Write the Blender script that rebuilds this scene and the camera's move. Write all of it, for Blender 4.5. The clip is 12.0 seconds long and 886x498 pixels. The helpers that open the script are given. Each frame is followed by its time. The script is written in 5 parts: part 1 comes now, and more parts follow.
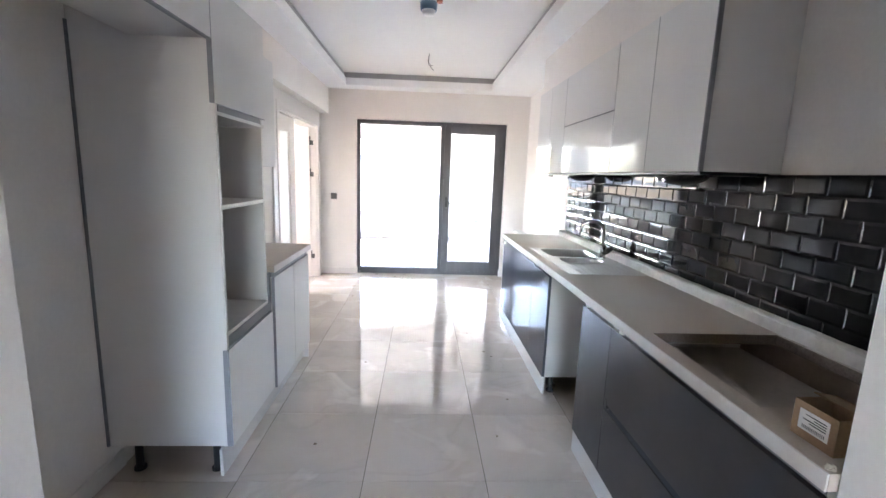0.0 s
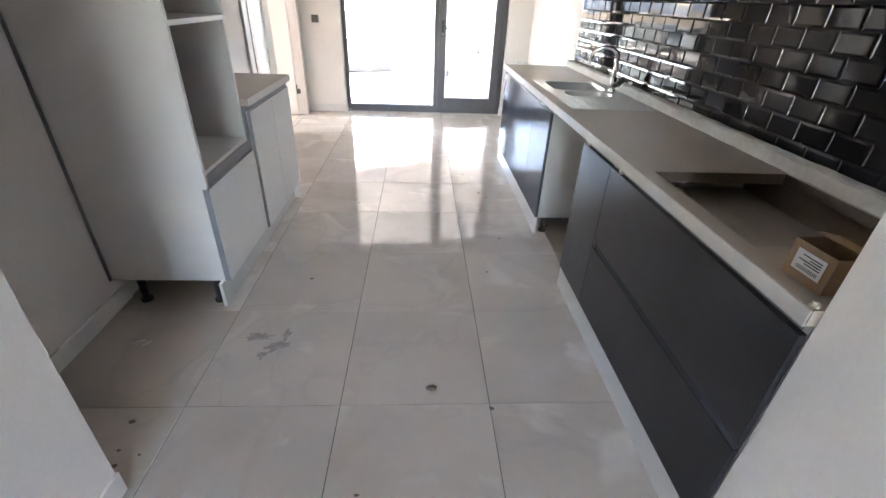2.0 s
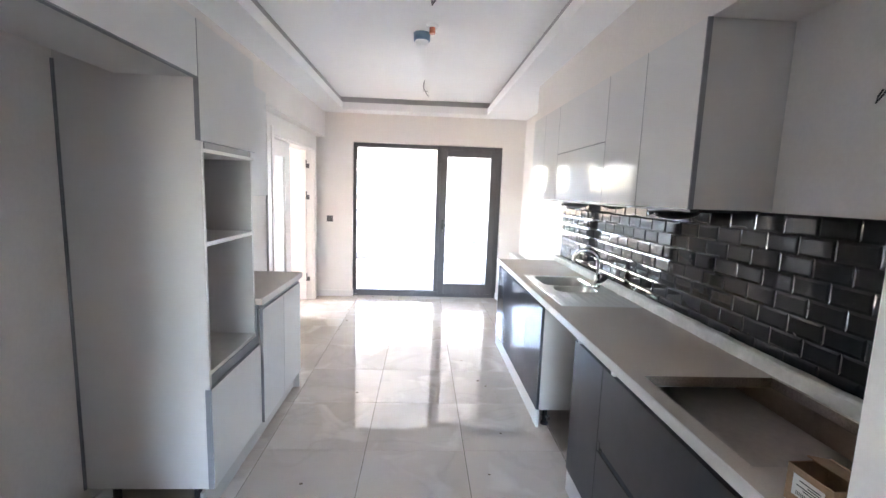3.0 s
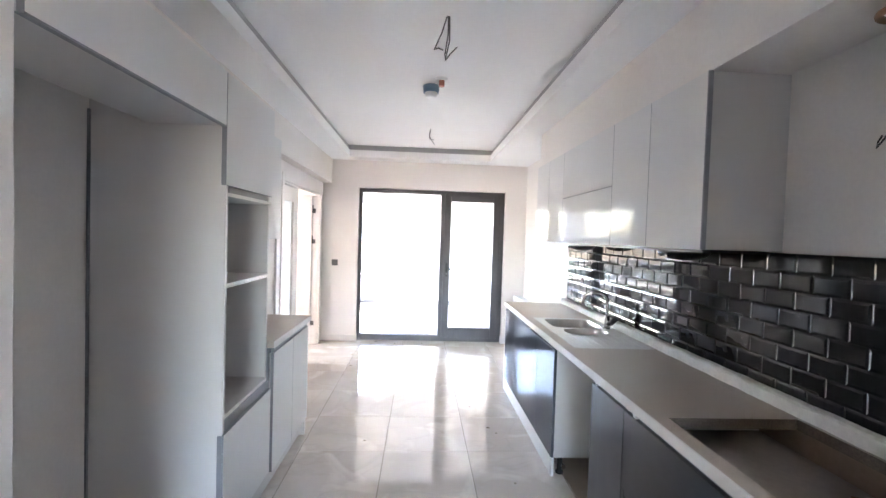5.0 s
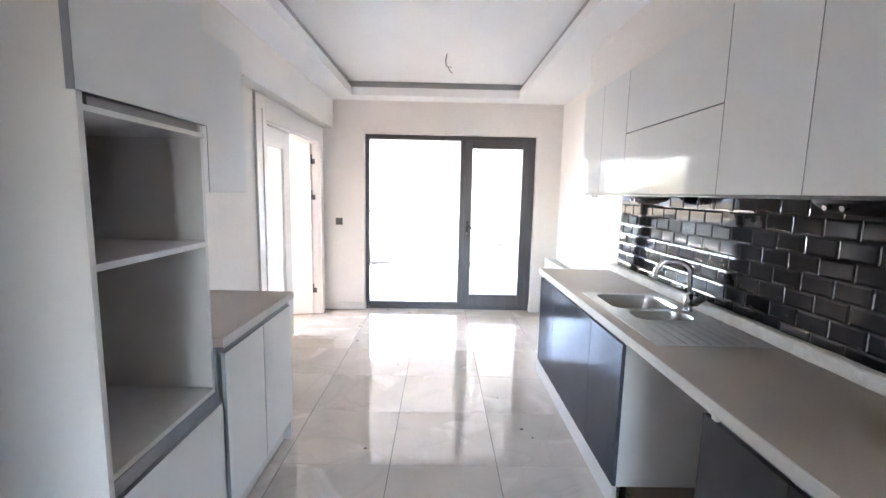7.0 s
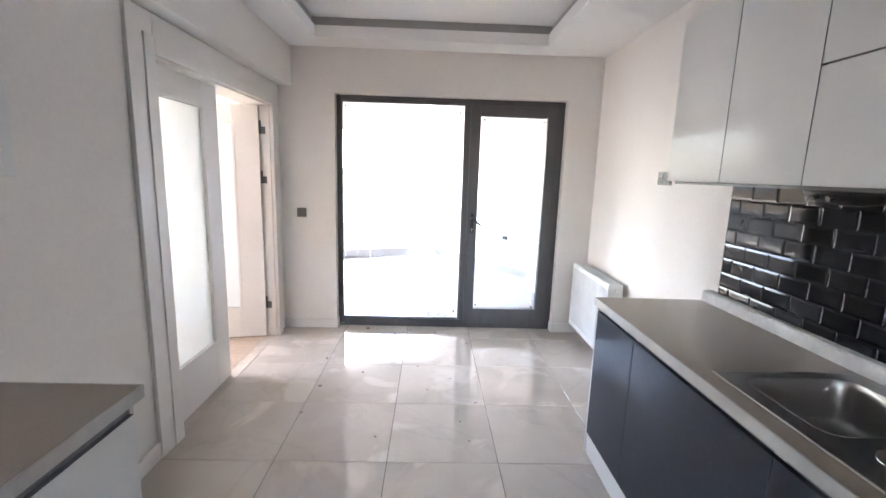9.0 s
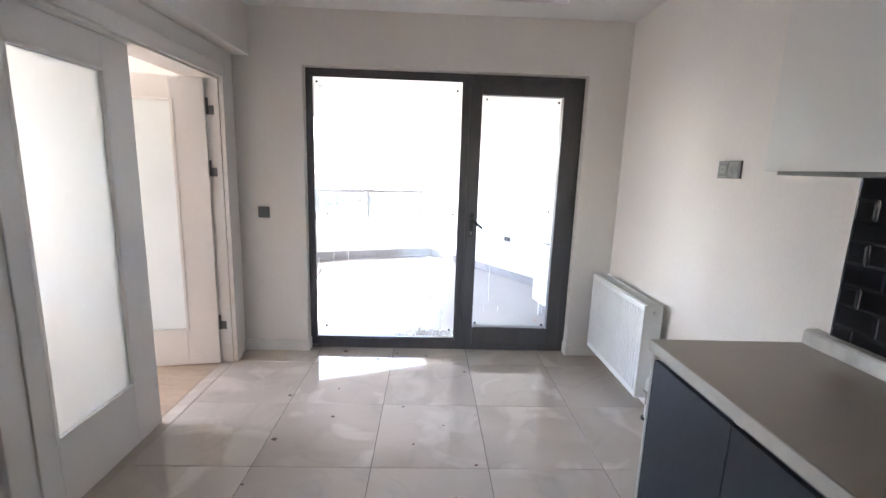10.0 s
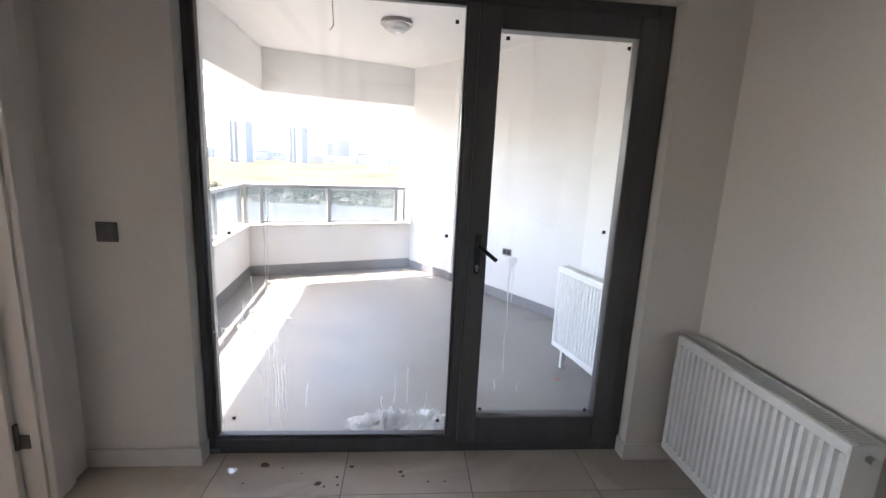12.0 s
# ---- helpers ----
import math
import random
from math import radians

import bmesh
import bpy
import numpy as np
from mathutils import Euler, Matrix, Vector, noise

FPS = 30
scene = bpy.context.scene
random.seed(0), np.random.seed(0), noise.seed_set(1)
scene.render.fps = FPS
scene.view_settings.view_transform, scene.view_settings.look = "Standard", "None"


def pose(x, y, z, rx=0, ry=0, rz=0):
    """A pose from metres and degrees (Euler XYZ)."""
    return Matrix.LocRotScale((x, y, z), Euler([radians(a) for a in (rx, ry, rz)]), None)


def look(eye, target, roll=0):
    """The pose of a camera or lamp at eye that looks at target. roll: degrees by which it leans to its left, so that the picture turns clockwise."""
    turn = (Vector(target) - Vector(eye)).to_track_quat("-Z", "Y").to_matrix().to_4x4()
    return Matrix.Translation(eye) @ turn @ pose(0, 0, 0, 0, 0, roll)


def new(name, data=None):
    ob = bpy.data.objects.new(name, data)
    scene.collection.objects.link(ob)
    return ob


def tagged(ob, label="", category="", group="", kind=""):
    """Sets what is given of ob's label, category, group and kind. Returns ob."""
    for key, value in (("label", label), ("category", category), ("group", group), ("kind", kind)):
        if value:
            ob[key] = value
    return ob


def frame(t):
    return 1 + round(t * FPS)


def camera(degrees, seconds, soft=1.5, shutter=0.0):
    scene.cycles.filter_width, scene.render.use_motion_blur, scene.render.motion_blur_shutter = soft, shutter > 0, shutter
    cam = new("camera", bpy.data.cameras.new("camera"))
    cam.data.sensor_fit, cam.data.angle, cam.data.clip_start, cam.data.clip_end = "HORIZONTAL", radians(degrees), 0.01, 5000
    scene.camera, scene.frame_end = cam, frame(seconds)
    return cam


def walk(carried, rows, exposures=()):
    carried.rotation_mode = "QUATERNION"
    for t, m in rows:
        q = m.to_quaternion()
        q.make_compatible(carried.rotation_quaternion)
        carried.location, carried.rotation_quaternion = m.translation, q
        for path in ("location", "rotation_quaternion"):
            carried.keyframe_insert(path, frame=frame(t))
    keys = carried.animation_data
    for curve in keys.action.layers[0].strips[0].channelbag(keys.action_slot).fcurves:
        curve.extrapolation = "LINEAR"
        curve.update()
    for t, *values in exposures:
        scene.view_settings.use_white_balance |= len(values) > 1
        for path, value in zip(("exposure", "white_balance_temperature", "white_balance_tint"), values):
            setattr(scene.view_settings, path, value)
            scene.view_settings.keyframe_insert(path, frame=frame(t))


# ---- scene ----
cam = camera(91.0, 12.0)
PATH = [
    (0, (-0.008, -0.081, 1.477), (0.093, 1.888, 1.142), 2.0),
    (0.5, (0.0, -0.019, 1.429), (0.129, 1.871, 0.786), 1.9),
    (1, (0.015, 0.018, 1.384), (0.147, 1.786, 0.459), 1.9),
    (1.5, (0.033, 0.039, 1.358), (0.156, 1.749, 0.328), 2.5),
    (2, (0.045, 0.022, 1.421), (0.159, 1.749, 0.419), 2.4),
    (2.5, (0.044, -0.006, 1.503), (0.157, 1.905, 0.921), 2.3),
    (3, (0.043, -0.04, 1.566), (0.143, 1.94, 1.304), 2.0),
    (3.5, (0.035, -0.085, 1.598), (0.133, 1.909, 1.487), 1.9),
    (5.3, (-0.046, -0.054, 1.543), (0.058, 1.942, 1.485), 1.8),
    (5.5, (-0.039, 0.008, 1.54), (0.068, 2.003, 1.448), 1.8),
    (6, (0.019, 0.247, 1.527), (0.108, 2.24, 1.385), 0.9),
    (6.5, (0.051, 0.461, 1.518), (0.064, 2.449, 1.294), 0.7),
    (7, (-0.007, 0.772, 1.514), (0.01, 2.755, 1.256), 1.2),
    (7.2, (-0.013, 0.887, 1.509), (0.008, 2.869, 1.245), 1.1),
    (8.8, (-0.044, 1.967, 1.586), (-0.02, 3.935, 1.232), 1.6),
    (9, (-0.058, 2.12, 1.533), (0.002, 4.089, 1.189), 1.8),
    (9.5, (0.012, 2.478, 1.534), (0.073, 4.445, 1.18), 1.6),
    (10, (-0.002, 2.848, 1.5), (0.069, 4.814, 1.138), 1.9),
    (10.5, (-0.024, 3.205, 1.502), (0.148, 5.164, 1.138), 2.6),
    (11, (0.046, 3.597, 1.479), (0.227, 5.554, 1.11), 2.4),
    (11.5, (0.027, 3.956, 1.441), (0.209, 5.914, 1.078), 2.6),
    (12, (-0.004, 4.297, 1.482), (0.172, 6.251, 1.095), 2.7),
]
EXPOSURES = [(t, stops, kelvin, 14) for t, stops, kelvin in ((0, 6.53, 6470), (1.0, 6.45, 6890), (2.0, 6.33, 6890), (3.0, 6.62, 6470), (5.5, 6.64, 6450), (7.0, 6.57, 6420), (9.0, 5.81, 6540), (10.5, 4.76, 6690), (11.0, 4.33, 6830), (12.0, 3.95, 6850))]
walk(cam, [(t, look(eye, target, roll)) for t, eye, target, roll in PATH], EXPOSURES)

# ---- world and light ----
world = bpy.data.worlds.new("world")
scene.world = world
world.use_nodes = True
wn = world.node_tree.nodes
sky = wn.new("ShaderNodeTexSky")
sky.sky_type, sky.sun_disc = "NISHITA", False
SUN_FROM = Vector((-0.84, 0.529, 2.32)).normalized()
sky.sun_elevation = math.asin(SUN_FROM.z)
sky.sun_rotation = math.atan2(SUN_FROM.x, SUN_FROM.y)
sky.air_density, sky.dust_density = 1.0, 2.5
wn["Background"].inputs["Strength"].default_value = 0.15
world.node_tree.links.new(sky.outputs["Color"], wn["Background"].inputs["Color"])
sun = new("sun", bpy.data.lights.new("sun", "SUN"))
sun.data.energy, sun.data.angle, sun.data.color = 2.7, radians(0.53), (1.0, 0.95, 0.88)
sun.matrix_world = look(SUN_FROM * 30, (0, 0, 0))


# ---- materials ----
def material(name, colour, rough=0.5, metal=0.0, coat=0.0, grain=0.0, grain_scale=40.0, stain=0.0, stain_scale=2.5,
             bump=0.0, bump_scale=120.0, rough_var=0.0, random_tone=0.0, spec=0.5, stretch=(1, 1, 1)):
    m = bpy.data.materials.new(name)
    m.use_nodes = True
    nt = m.node_tree
    b = nt.nodes["Principled BSDF"]
    b.inputs["Metallic"].default_value = metal
    b.inputs["Roughness"].default_value = rough
    b.inputs["Coat Weight"].default_value = coat
    b.inputs["Coat Roughness"].default_value = 0.03
    b.inputs["Specular IOR Level"].default_value = spec
    tc = nt.nodes.new("ShaderNodeTexCoord")
    mp = nt.nodes.new("ShaderNodeMapping")
    mp.inputs["Scale"].default_value = stretch
    nt.links.new(tc.outputs["Object"], mp.inputs["Vector"])

    def tex(scale, detail=5):
        n = nt.nodes.new("ShaderNodeTexNoise")
        n.inputs["Scale"].default_value, n.inputs["Detail"].default_value = scale, detail
        nt.links.new(mp.outputs["Vector"], n.inputs["Vector"])
        return n.outputs["Fac"]

    def remap(value, low, high):
        n = nt.nodes.new("ShaderNodeMapRange")
        n.inputs["From Min"].default_value, n.inputs["From Max"].default_value = 0.3, 0.7
        n.inputs["To Min"].default_value, n.inputs["To Max"].default_value = low, high
        nt.links.new(value, n.inputs["Value"])
        return n.outputs["Result"]

    def times(a, c):
        n = nt.nodes.new("ShaderNodeMath")
        n.operation = "MULTIPLY"
        nt.links.new(a, n.inputs[0])
        nt.links.new(c, n.inputs[1])
        return n.outputs[0]

    large = tex(stain_scale)
    fac = times(remap(large, 1 - stain, 1 + stain * 0.4), remap(tex(grain_scale), 1 - grain, 1 + grain))
    if random_tone:
        info = nt.nodes.new("ShaderNodeObjectInfo")
        n = nt.nodes.new("ShaderNodeMapRange")
        n.inputs["To Min"].default_value, n.inputs["To Max"].default_value = 1 - random_tone, 1 + random_tone
        nt.links.new(info.outputs["Random"], n.inputs["Value"])
        fac = times(fac, n.outputs["Result"])
    mul = nt.nodes.new("ShaderNodeVectorMath")
    mul.operation = "SCALE"
    mul.inputs[0].default_value = colour
    nt.links.new(fac, mul.inputs["Scale"])
    nt.links.new(mul.outputs["Vector"], b.inputs["Base Color"])
    if rough_var:
        nt.links.new(remap(large, max(rough - rough_var, 0.02), rough + rough_var), b.inputs["Roughness"])
    if bump:
        n = nt.nodes.new("ShaderNodeBump")
        n.inputs["Strength"].default_value, n.inputs["Distance"].default_value = bump, 0.004
        nt.links.new(tex(bump_scale, 3), n.inputs["Height"])
        nt.links.new(n.outputs["Normal"], b.inputs["Normal"])
    return m


def marble():
    """Polished grey-beige porcelain with soft clouds, thin veins and dust that dulls the gloss."""
    m = material("polished_porcelain", (0.50, 0.47, 0.45), rough=0.05, spec=0.46)
    nt = m.node_tree
    b = nt.nodes["Principled BSDF"]
    geo = nt.nodes.new("ShaderNodeNewGeometry")
    info = nt.nodes.new("ShaderNodeObjectInfo")
    off = nt.nodes.new("ShaderNodeVectorMath")
    off.operation = "MULTIPLY_ADD"
    off.inputs[1].default_value = (1, 1, 1)
    scale = nt.nodes.new("ShaderNodeVectorMath")
    scale.operation = "SCALE"
    scale.inputs[0].default_value = (37, 53, 11)
    nt.links.new(info.outputs["Random"], scale.inputs["Scale"])
    nt.links.new(geo.outputs["Position"], off.inputs[0])
    nt.links.new(scale.outputs["Vector"], off.inputs[2])
    cloud = nt.nodes.new("ShaderNodeTexNoise")
    cloud.inputs["Scale"].default_value, cloud.inputs["Detail"].default_value, cloud.inputs["Distortion"].default_value = 1.5, 5, 0.5
    nt.links.new(off.outputs["Vector"], cloud.inputs["Vector"])
    ramp = nt.nodes.new("ShaderNodeValToRGB")
    ramp.color_ramp.elements[0].position, ramp.color_ramp.elements[0].color = 0.30, (0.47, 0.408, 0.352, 1)
    ramp.color_ramp.elements[1].position, ramp.color_ramp.elements[1].color = 0.62, (0.57, 0.502, 0.44, 1)
    nt.links.new(cloud.outputs["Fac"], ramp.inputs["Fac"])
    wave = nt.nodes.new("ShaderNodeTexNoise")
    wave.inputs["Scale"].default_value, wave.inputs["Detail"].default_value, wave.inputs["Distortion"].default_value = 1.1, 5, 0.9
    nt.links.new(off.outputs["Vector"], wave.inputs["Vector"])
    vein = nt.nodes.new("ShaderNodeValToRGB")
    e = vein.color_ramp.elements
    e[0].position, e[0].color = 0.478, (0, 0, 0, 1)
    e[1].position, e[1].color = 0.522, (0, 0, 0, 1)
    mid = e.new(0.5)
    mid.color = (1, 1, 1, 1)
    nt.links.new(wave.outputs["Fac"], vein.inputs["Fac"])
    mix = nt.nodes.new("ShaderNodeMix")
    mix.data_type = "RGBA"
    mix.inputs["B"].default_value = (0.33, 0.29, 0.255, 1)
    half = nt.nodes.new("ShaderNodeMath")
    half.operation = "MULTIPLY"
    half.inputs[1].default_value = 0.17
    nt.links.new(vein.outputs["Color"], half.inputs[0])
    nt.links.new(half.outputs[0], mix.inputs["Factor"])
    nt.links.new(ramp.outputs["Color"], mix.inputs["A"])
    dust = nt.nodes.new("ShaderNodeTexNoise")
    dust.inputs["Scale"].default_value, dust.inputs["Detail"].default_value = 3.3, 8
    nt.links.new(geo.outputs["Position"], dust.inputs["Vector"])
    dr = nt.nodes.new("ShaderNodeMapRange")
    dr.inputs["From Min"].default_value, dr.inputs["From Max"].default_value = 0.48, 0.75
    dr.inputs["To Min"].default_value, dr.inputs["To Max"].default_value = 0.015, 0.05
    nt.links.new(dust.outputs["Fac"], dr.inputs["Value"])
    nt.links.new(dr.outputs["Result"], b.inputs["Roughness"])
    film = nt.nodes.new("ShaderNodeMapRange")
    film.inputs["From Min"].default_value, film.inputs["From Max"].default_value = 0.5, 0.75
    film.inputs["To Max"].default_value = 0.35
    nt.links.new(dust.outputs["Fac"], film.inputs["Value"])
    mix2 = nt.nodes.new("ShaderNodeMix")
    mix2.data_type = "RGBA"
    mix2.inputs["B"].default_value = (0.55, 0.49, 0.43, 1)
    nt.links.new(film.outputs["Result"], mix2.inputs["Factor"])
    nt.links.new(mix.outputs["Result"], mix2.inputs["A"])
    bloom = nt.nodes.new("ShaderNodeTexNoise")
    bloom.inputs["Scale"].default_value, bloom.inputs["Detail"].default_value, bloom.inputs["Distortion"].default_value = 2.4, 3, 0.8
    nt.links.new(off.outputs["Vector"], bloom.inputs["Vector"])
    haze = nt.nodes.new("ShaderNodeMapRange")
    haze.inputs["From Min"].default_value, haze.inputs["From Max"].default_value = 0.57, 0.66
    haze.inputs["To Max"].default_value = 0.6
    nt.links.new(bloom.outputs["Fac"], haze.inputs["Value"])
    mix3 = nt.nodes.new("ShaderNodeMix")
    mix3.data_type = "RGBA"
    mix3.inputs["B"].default_value = (0.70, 0.635, 0.57, 1)
    nt.links.new(haze.outputs["Result"], mix3.inputs["Factor"])
    nt.links.new(mix2.outputs["Result"], mix3.inputs["A"])
    nt.links.new(mix3.outputs["Result"], b.inputs["Base Color"])
    return m


def clear_glass(name, tint=(0.97, 0.98, 0.98), gloss=1.5, streaks=0.0, low=0.55):
    m = bpy.data.materials.new(name)
    m.use_nodes = True
    nt = m.node_tree
    nt.nodes.remove(nt.nodes["Principled BSDF"])
    out = nt.nodes["Material Output"]
    tr, gl, fr, mix = (nt.nodes.new(k) for k in ("ShaderNodeBsdfTransparent", "ShaderNodeBsdfGlossy", "ShaderNodeFresnel", "ShaderNodeMixShader"))
    tr.inputs["Color"].default_value = (*tint, 1)
    gl.inputs["Roughness"].default_value = 0.01
    fr.inputs["IOR"].default_value = gloss
    nt.links.new(fr.outputs[0], mix.inputs[0])
    nt.links.new(tr.outputs[0], mix.inputs[1])
    nt.links.new(gl.outputs[0], mix.inputs[2])
    last = mix
    if streaks:
        df, mx, tc, mp, ns, rm = (nt.nodes.new(k) for k in ("ShaderNodeBsdfDiffuse", "ShaderNodeMixShader", "ShaderNodeTexCoord", "ShaderNodeMapping", "ShaderNodeTexNoise", "ShaderNodeMapRange"))
        df.inputs["Color"].default_value = (0.8, 0.8, 0.78, 1)
        mp.inputs["Scale"].default_value = (9, 9, 0.6)
        ns.inputs["Scale"].default_value, ns.inputs["Detail"].default_value = 2.0, 6
        rm.inputs["From Min"].default_value, rm.inputs["From Max"].default_value, rm.inputs["To Max"].default_value = low, 0.8, streaks
        nt.links.new(tc.outputs["Object"], mp.inputs["Vector"])
        nt.links.new(mp.outputs["Vector"], ns.inputs["Vector"])
        nt.links.new(ns.outputs["Fac"], rm.inputs["Value"])
        nt.links.new(rm.outputs["Result"], mx.inputs[0])
        nt.links.new(mix.outputs[0], mx.inputs[1])
        nt.links.new(df.outputs[0], mx.inputs[2])
        last = mx
    nt.links.new(last.outputs[0], out.inputs["Surface"])
    return m


WALL = material("wall_paint", (0.81, 0.765, 0.725), rough=0.75, grain=0.02, grain_scale=60, stain=0.04, stain_scale=1.2, bump=0.12, bump_scale=160)
CEIL = material("ceiling_paint", (0.89, 0.88, 0.87), rough=0.85, grain=0.01, stain=0.03, stain_scale=0.8, bump=0.08)
# Shade of the ceiling gap is put into this grey base colour.
BAND = material("shade_grey_band", (0.42, 0.41, 0.41), rough=0.8, grain=0.02, stain=0.04, stain_scale=2)
SKIRT = material("skirting_lacquer", (0.77, 0.735, 0.70), rough=0.35, grain=0.02, stain=0.06, stain_scale=5)
GLOSS = material("white_high_gloss", (0.775, 0.765, 0.75), rough=0.035, stain=0.02, stain_scale=1.5, rough_var=0.015, spec=0.02)
CARCASS = material("white_melamine", (0.60, 0.575, 0.55), rough=0.42, grain=0.012, grain_scale=200, stain=0.05, stain_scale=2.0)
EDGE = material("grey_edge_band", (0.20, 0.205, 0.22), rough=0.35, grain=0.03)
# Same finish as ANTHRACITE, about half as bright, with dust blotches.
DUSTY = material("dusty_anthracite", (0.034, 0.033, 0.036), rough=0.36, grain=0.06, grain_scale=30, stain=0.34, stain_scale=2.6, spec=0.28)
GRIP = material("grey_grip_profile", (0.12, 0.12, 0.125), rough=0.4, metal=0.2, grain=0.05, stain=0.15, stain_scale=8)
HARDBOARD = material("brown_hardboard", (0.28, 0.21, 0.165), rough=0.7, grain=0.08, stain=0.15, stain_scale=5)
COVER = material("dusty_grey_board", (0.42, 0.365, 0.325), rough=0.6, grain=0.06, stain=0.14, stain_scale=4)
FOAM = material("beige_foam", (0.50, 0.45, 0.37), rough=0.9, grain=0.10, grain_scale=60, stain=0.12, stain_scale=20, bump=0.3, bump_scale=80)
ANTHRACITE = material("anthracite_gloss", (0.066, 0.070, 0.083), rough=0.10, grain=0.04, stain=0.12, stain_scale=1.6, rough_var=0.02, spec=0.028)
COUNTER = material("taupe_worktop", (0.44, 0.365, 0.305), rough=0.36, grain=0.05, grain_scale=150, stain=0.10, stain_scale=4, rough_var=0.08)
COUNTER_EDGE = material("pale_worktop_edge", (0.60, 0.57, 0.54), rough=0.4, grain=0.03, stain=0.08, stain_scale=8)
UPSTAND = material("pale_plaster_joint", (0.58, 0.55, 0.52), rough=0.7, grain=0.06, stain=0.15, stain_scale=9, bump=0.5, bump_scale=50)
BLACKTILE = material("black_glaze", (0.014, 0.014, 0.017), rough=0.04, stain=0.2, stain_scale=5, rough_var=0.01, random_tone=0.2, spec=0.20)
GROUT = material("dark_grout", (0.014, 0.014, 0.015), rough=0.9, grain=0.1, bump=0.3)
FLOOR_GROUT = material("grey_grout", (0.055, 0.050, 0.048), rough=0.9, grain=0.1)
PORCELAIN = marble()
STEEL = material("brushed_steel", (0.56, 0.545, 0.53), rough=0.30, metal=1.0, grain=0.03, grain_scale=90, stain=0.05, stain_scale=3)
CHROME = material("chrome", (0.66, 0.66, 0.67), rough=0.08, metal=1.0, stain=0.05)
# Anthracite foil, its base colour lightened a little to hold window glare.
FRAME = material("glare_lightened_foil", (0.084, 0.079, 0.084), rough=0.38, grain=0.10, grain_scale=70, stain=0.15, stain_scale=6, stretch=(3, 3, 0.4), bump=0.08)
BLACK = material("black_plastic", (0.012, 0.012, 0.013), rough=0.4, grain=0.1)
DOORWHITE = material("door_lacquer", (0.80, 0.765, 0.735), rough=0.32, grain=0.012, stain=0.03, stain_scale=1.5)
ENAMEL = material("radiator_enamel", (0.78, 0.775, 0.76), rough=0.28, grain=0.01, stain=0.04, stain_scale=6)
GREYPLASTIC = material("grey_switch_plastic", (0.11, 0.105, 0.105), rough=0.4, grain=0.04)
SILVERPLASTIC = material("silver_grey_plastic", (0.24, 0.23, 0.23), rough=0.38, metal=0.3, grain=0.03)
METALPLATE = material("dark_metal_plate", (0.095, 0.09, 0.09), rough=0.45, metal=0.2, grain=0.04)
CARD = material("cardboard", (0.30, 0.185, 0.105), rough=0.85, grain=0.08, grain_scale=120, stain=0.15, stain_scale=14, bump=0.2)
PAPER = material("paper_label", (0.68, 0.67, 0.65), rough=0.7, grain=0.03)
INK = material("print_ink", (0.04, 0.04, 0.045), rough=0.7)
CHIP = material("raw_chipboard", (0.15, 0.115, 0.09), rough=0.9, grain=0.25, grain_scale=140, stain=0.15, bump=0.4)
BALFLOOR = material("grey_balcony_floor", (0.225, 0.215, 0.205), rough=0.5, grain=0.08, grain_scale=40, stain=0.28, stain_scale=1.6, rough_var=0.12)
BALSKIRT = material("grey_stone_skirting", (0.23, 0.225, 0.23), rough=0.5, grain=0.08, stain=0.12)
BALWALL = material("balcony_plaster", (0.70, 0.687, 0.67), rough=0.85, grain=0.02, stain=0.05, stain_scale=1.4, bump=0.2, bump_scale=90)
RAIL = material("brushed_aluminium", (0.36, 0.36, 0.365), rough=0.38, metal=0.6, grain=0.04)
LAMINATE = material("beige_laminate", (0.42, 0.32, 0.24), rough=0.4, grain=0.12, grain_scale=18, stain=0.15, stain_scale=3, stretch=(1, 6, 1))
RUBBLE = material("dried_plaster_crumbs", (0.16, 0.12, 0.09), rough=0.95, grain=0.3, stain=0.3, stain_scale=30)
RAG = material("dusty_plastic_wrap", (0.84, 0.84, 0.83), rough=0.45, grain=0.10, grain_scale=40, stain=0.22, stain_scale=14)
BLUE = material("blue_grey_cap", (0.16, 0.25, 0.36), rough=0.4)
COPPER = material("copper_red", (0.45, 0.16, 0.10), rough=0.3, metal=0.6)
WIREINS = material("wire_sleeve", (0.10, 0.095, 0.09), rough=0.5)
GLASS = clear_glass("window_glass", streaks=0.07)
# White film over the rail glass: dirt plus a hazy veil painted in.
RAILGLASS = clear_glass("tinted_rail_glass", tint=(0.70, 0.78, 0.84), streaks=0.30, low=0.1)
FROST = material("frosted_glass", (0.86, 0.90, 0.90), rough=0.55, stain=0.02)
FROST.node_tree.nodes["Principled BSDF"].inputs["Transmission Weight"].default_value = 0.75
DRIP = bpy.data.materials.new("dried_paint_drip")
DRIP.use_nodes = True
dn = DRIP.node_tree
dn.nodes.remove(dn.nodes["Principled BSDF"])
thin, lit, blend = (dn.nodes.new(k) for k in ("ShaderNodeBsdfTransparent", "ShaderNodeBsdfTranslucent", "ShaderNodeMixShader"))
lit.inputs["Color"].default_value = (0.9, 0.9, 0.88, 1)
blend.inputs[0].default_value = 0.6
dn.links.new(thin.outputs[0], blend.inputs[1])
dn.links.new(lit.outputs[0], blend.inputs[2])
dn.links.new(blend.outputs[0], dn.nodes["Material Output"].inputs["Surface"])
LENS = material("lamp_glass", (0.8, 0.8, 0.8), rough=0.25)
LENS.node_tree.nodes["Principled BSDF"].inputs["Transmission Weight"].default_value = 0.5


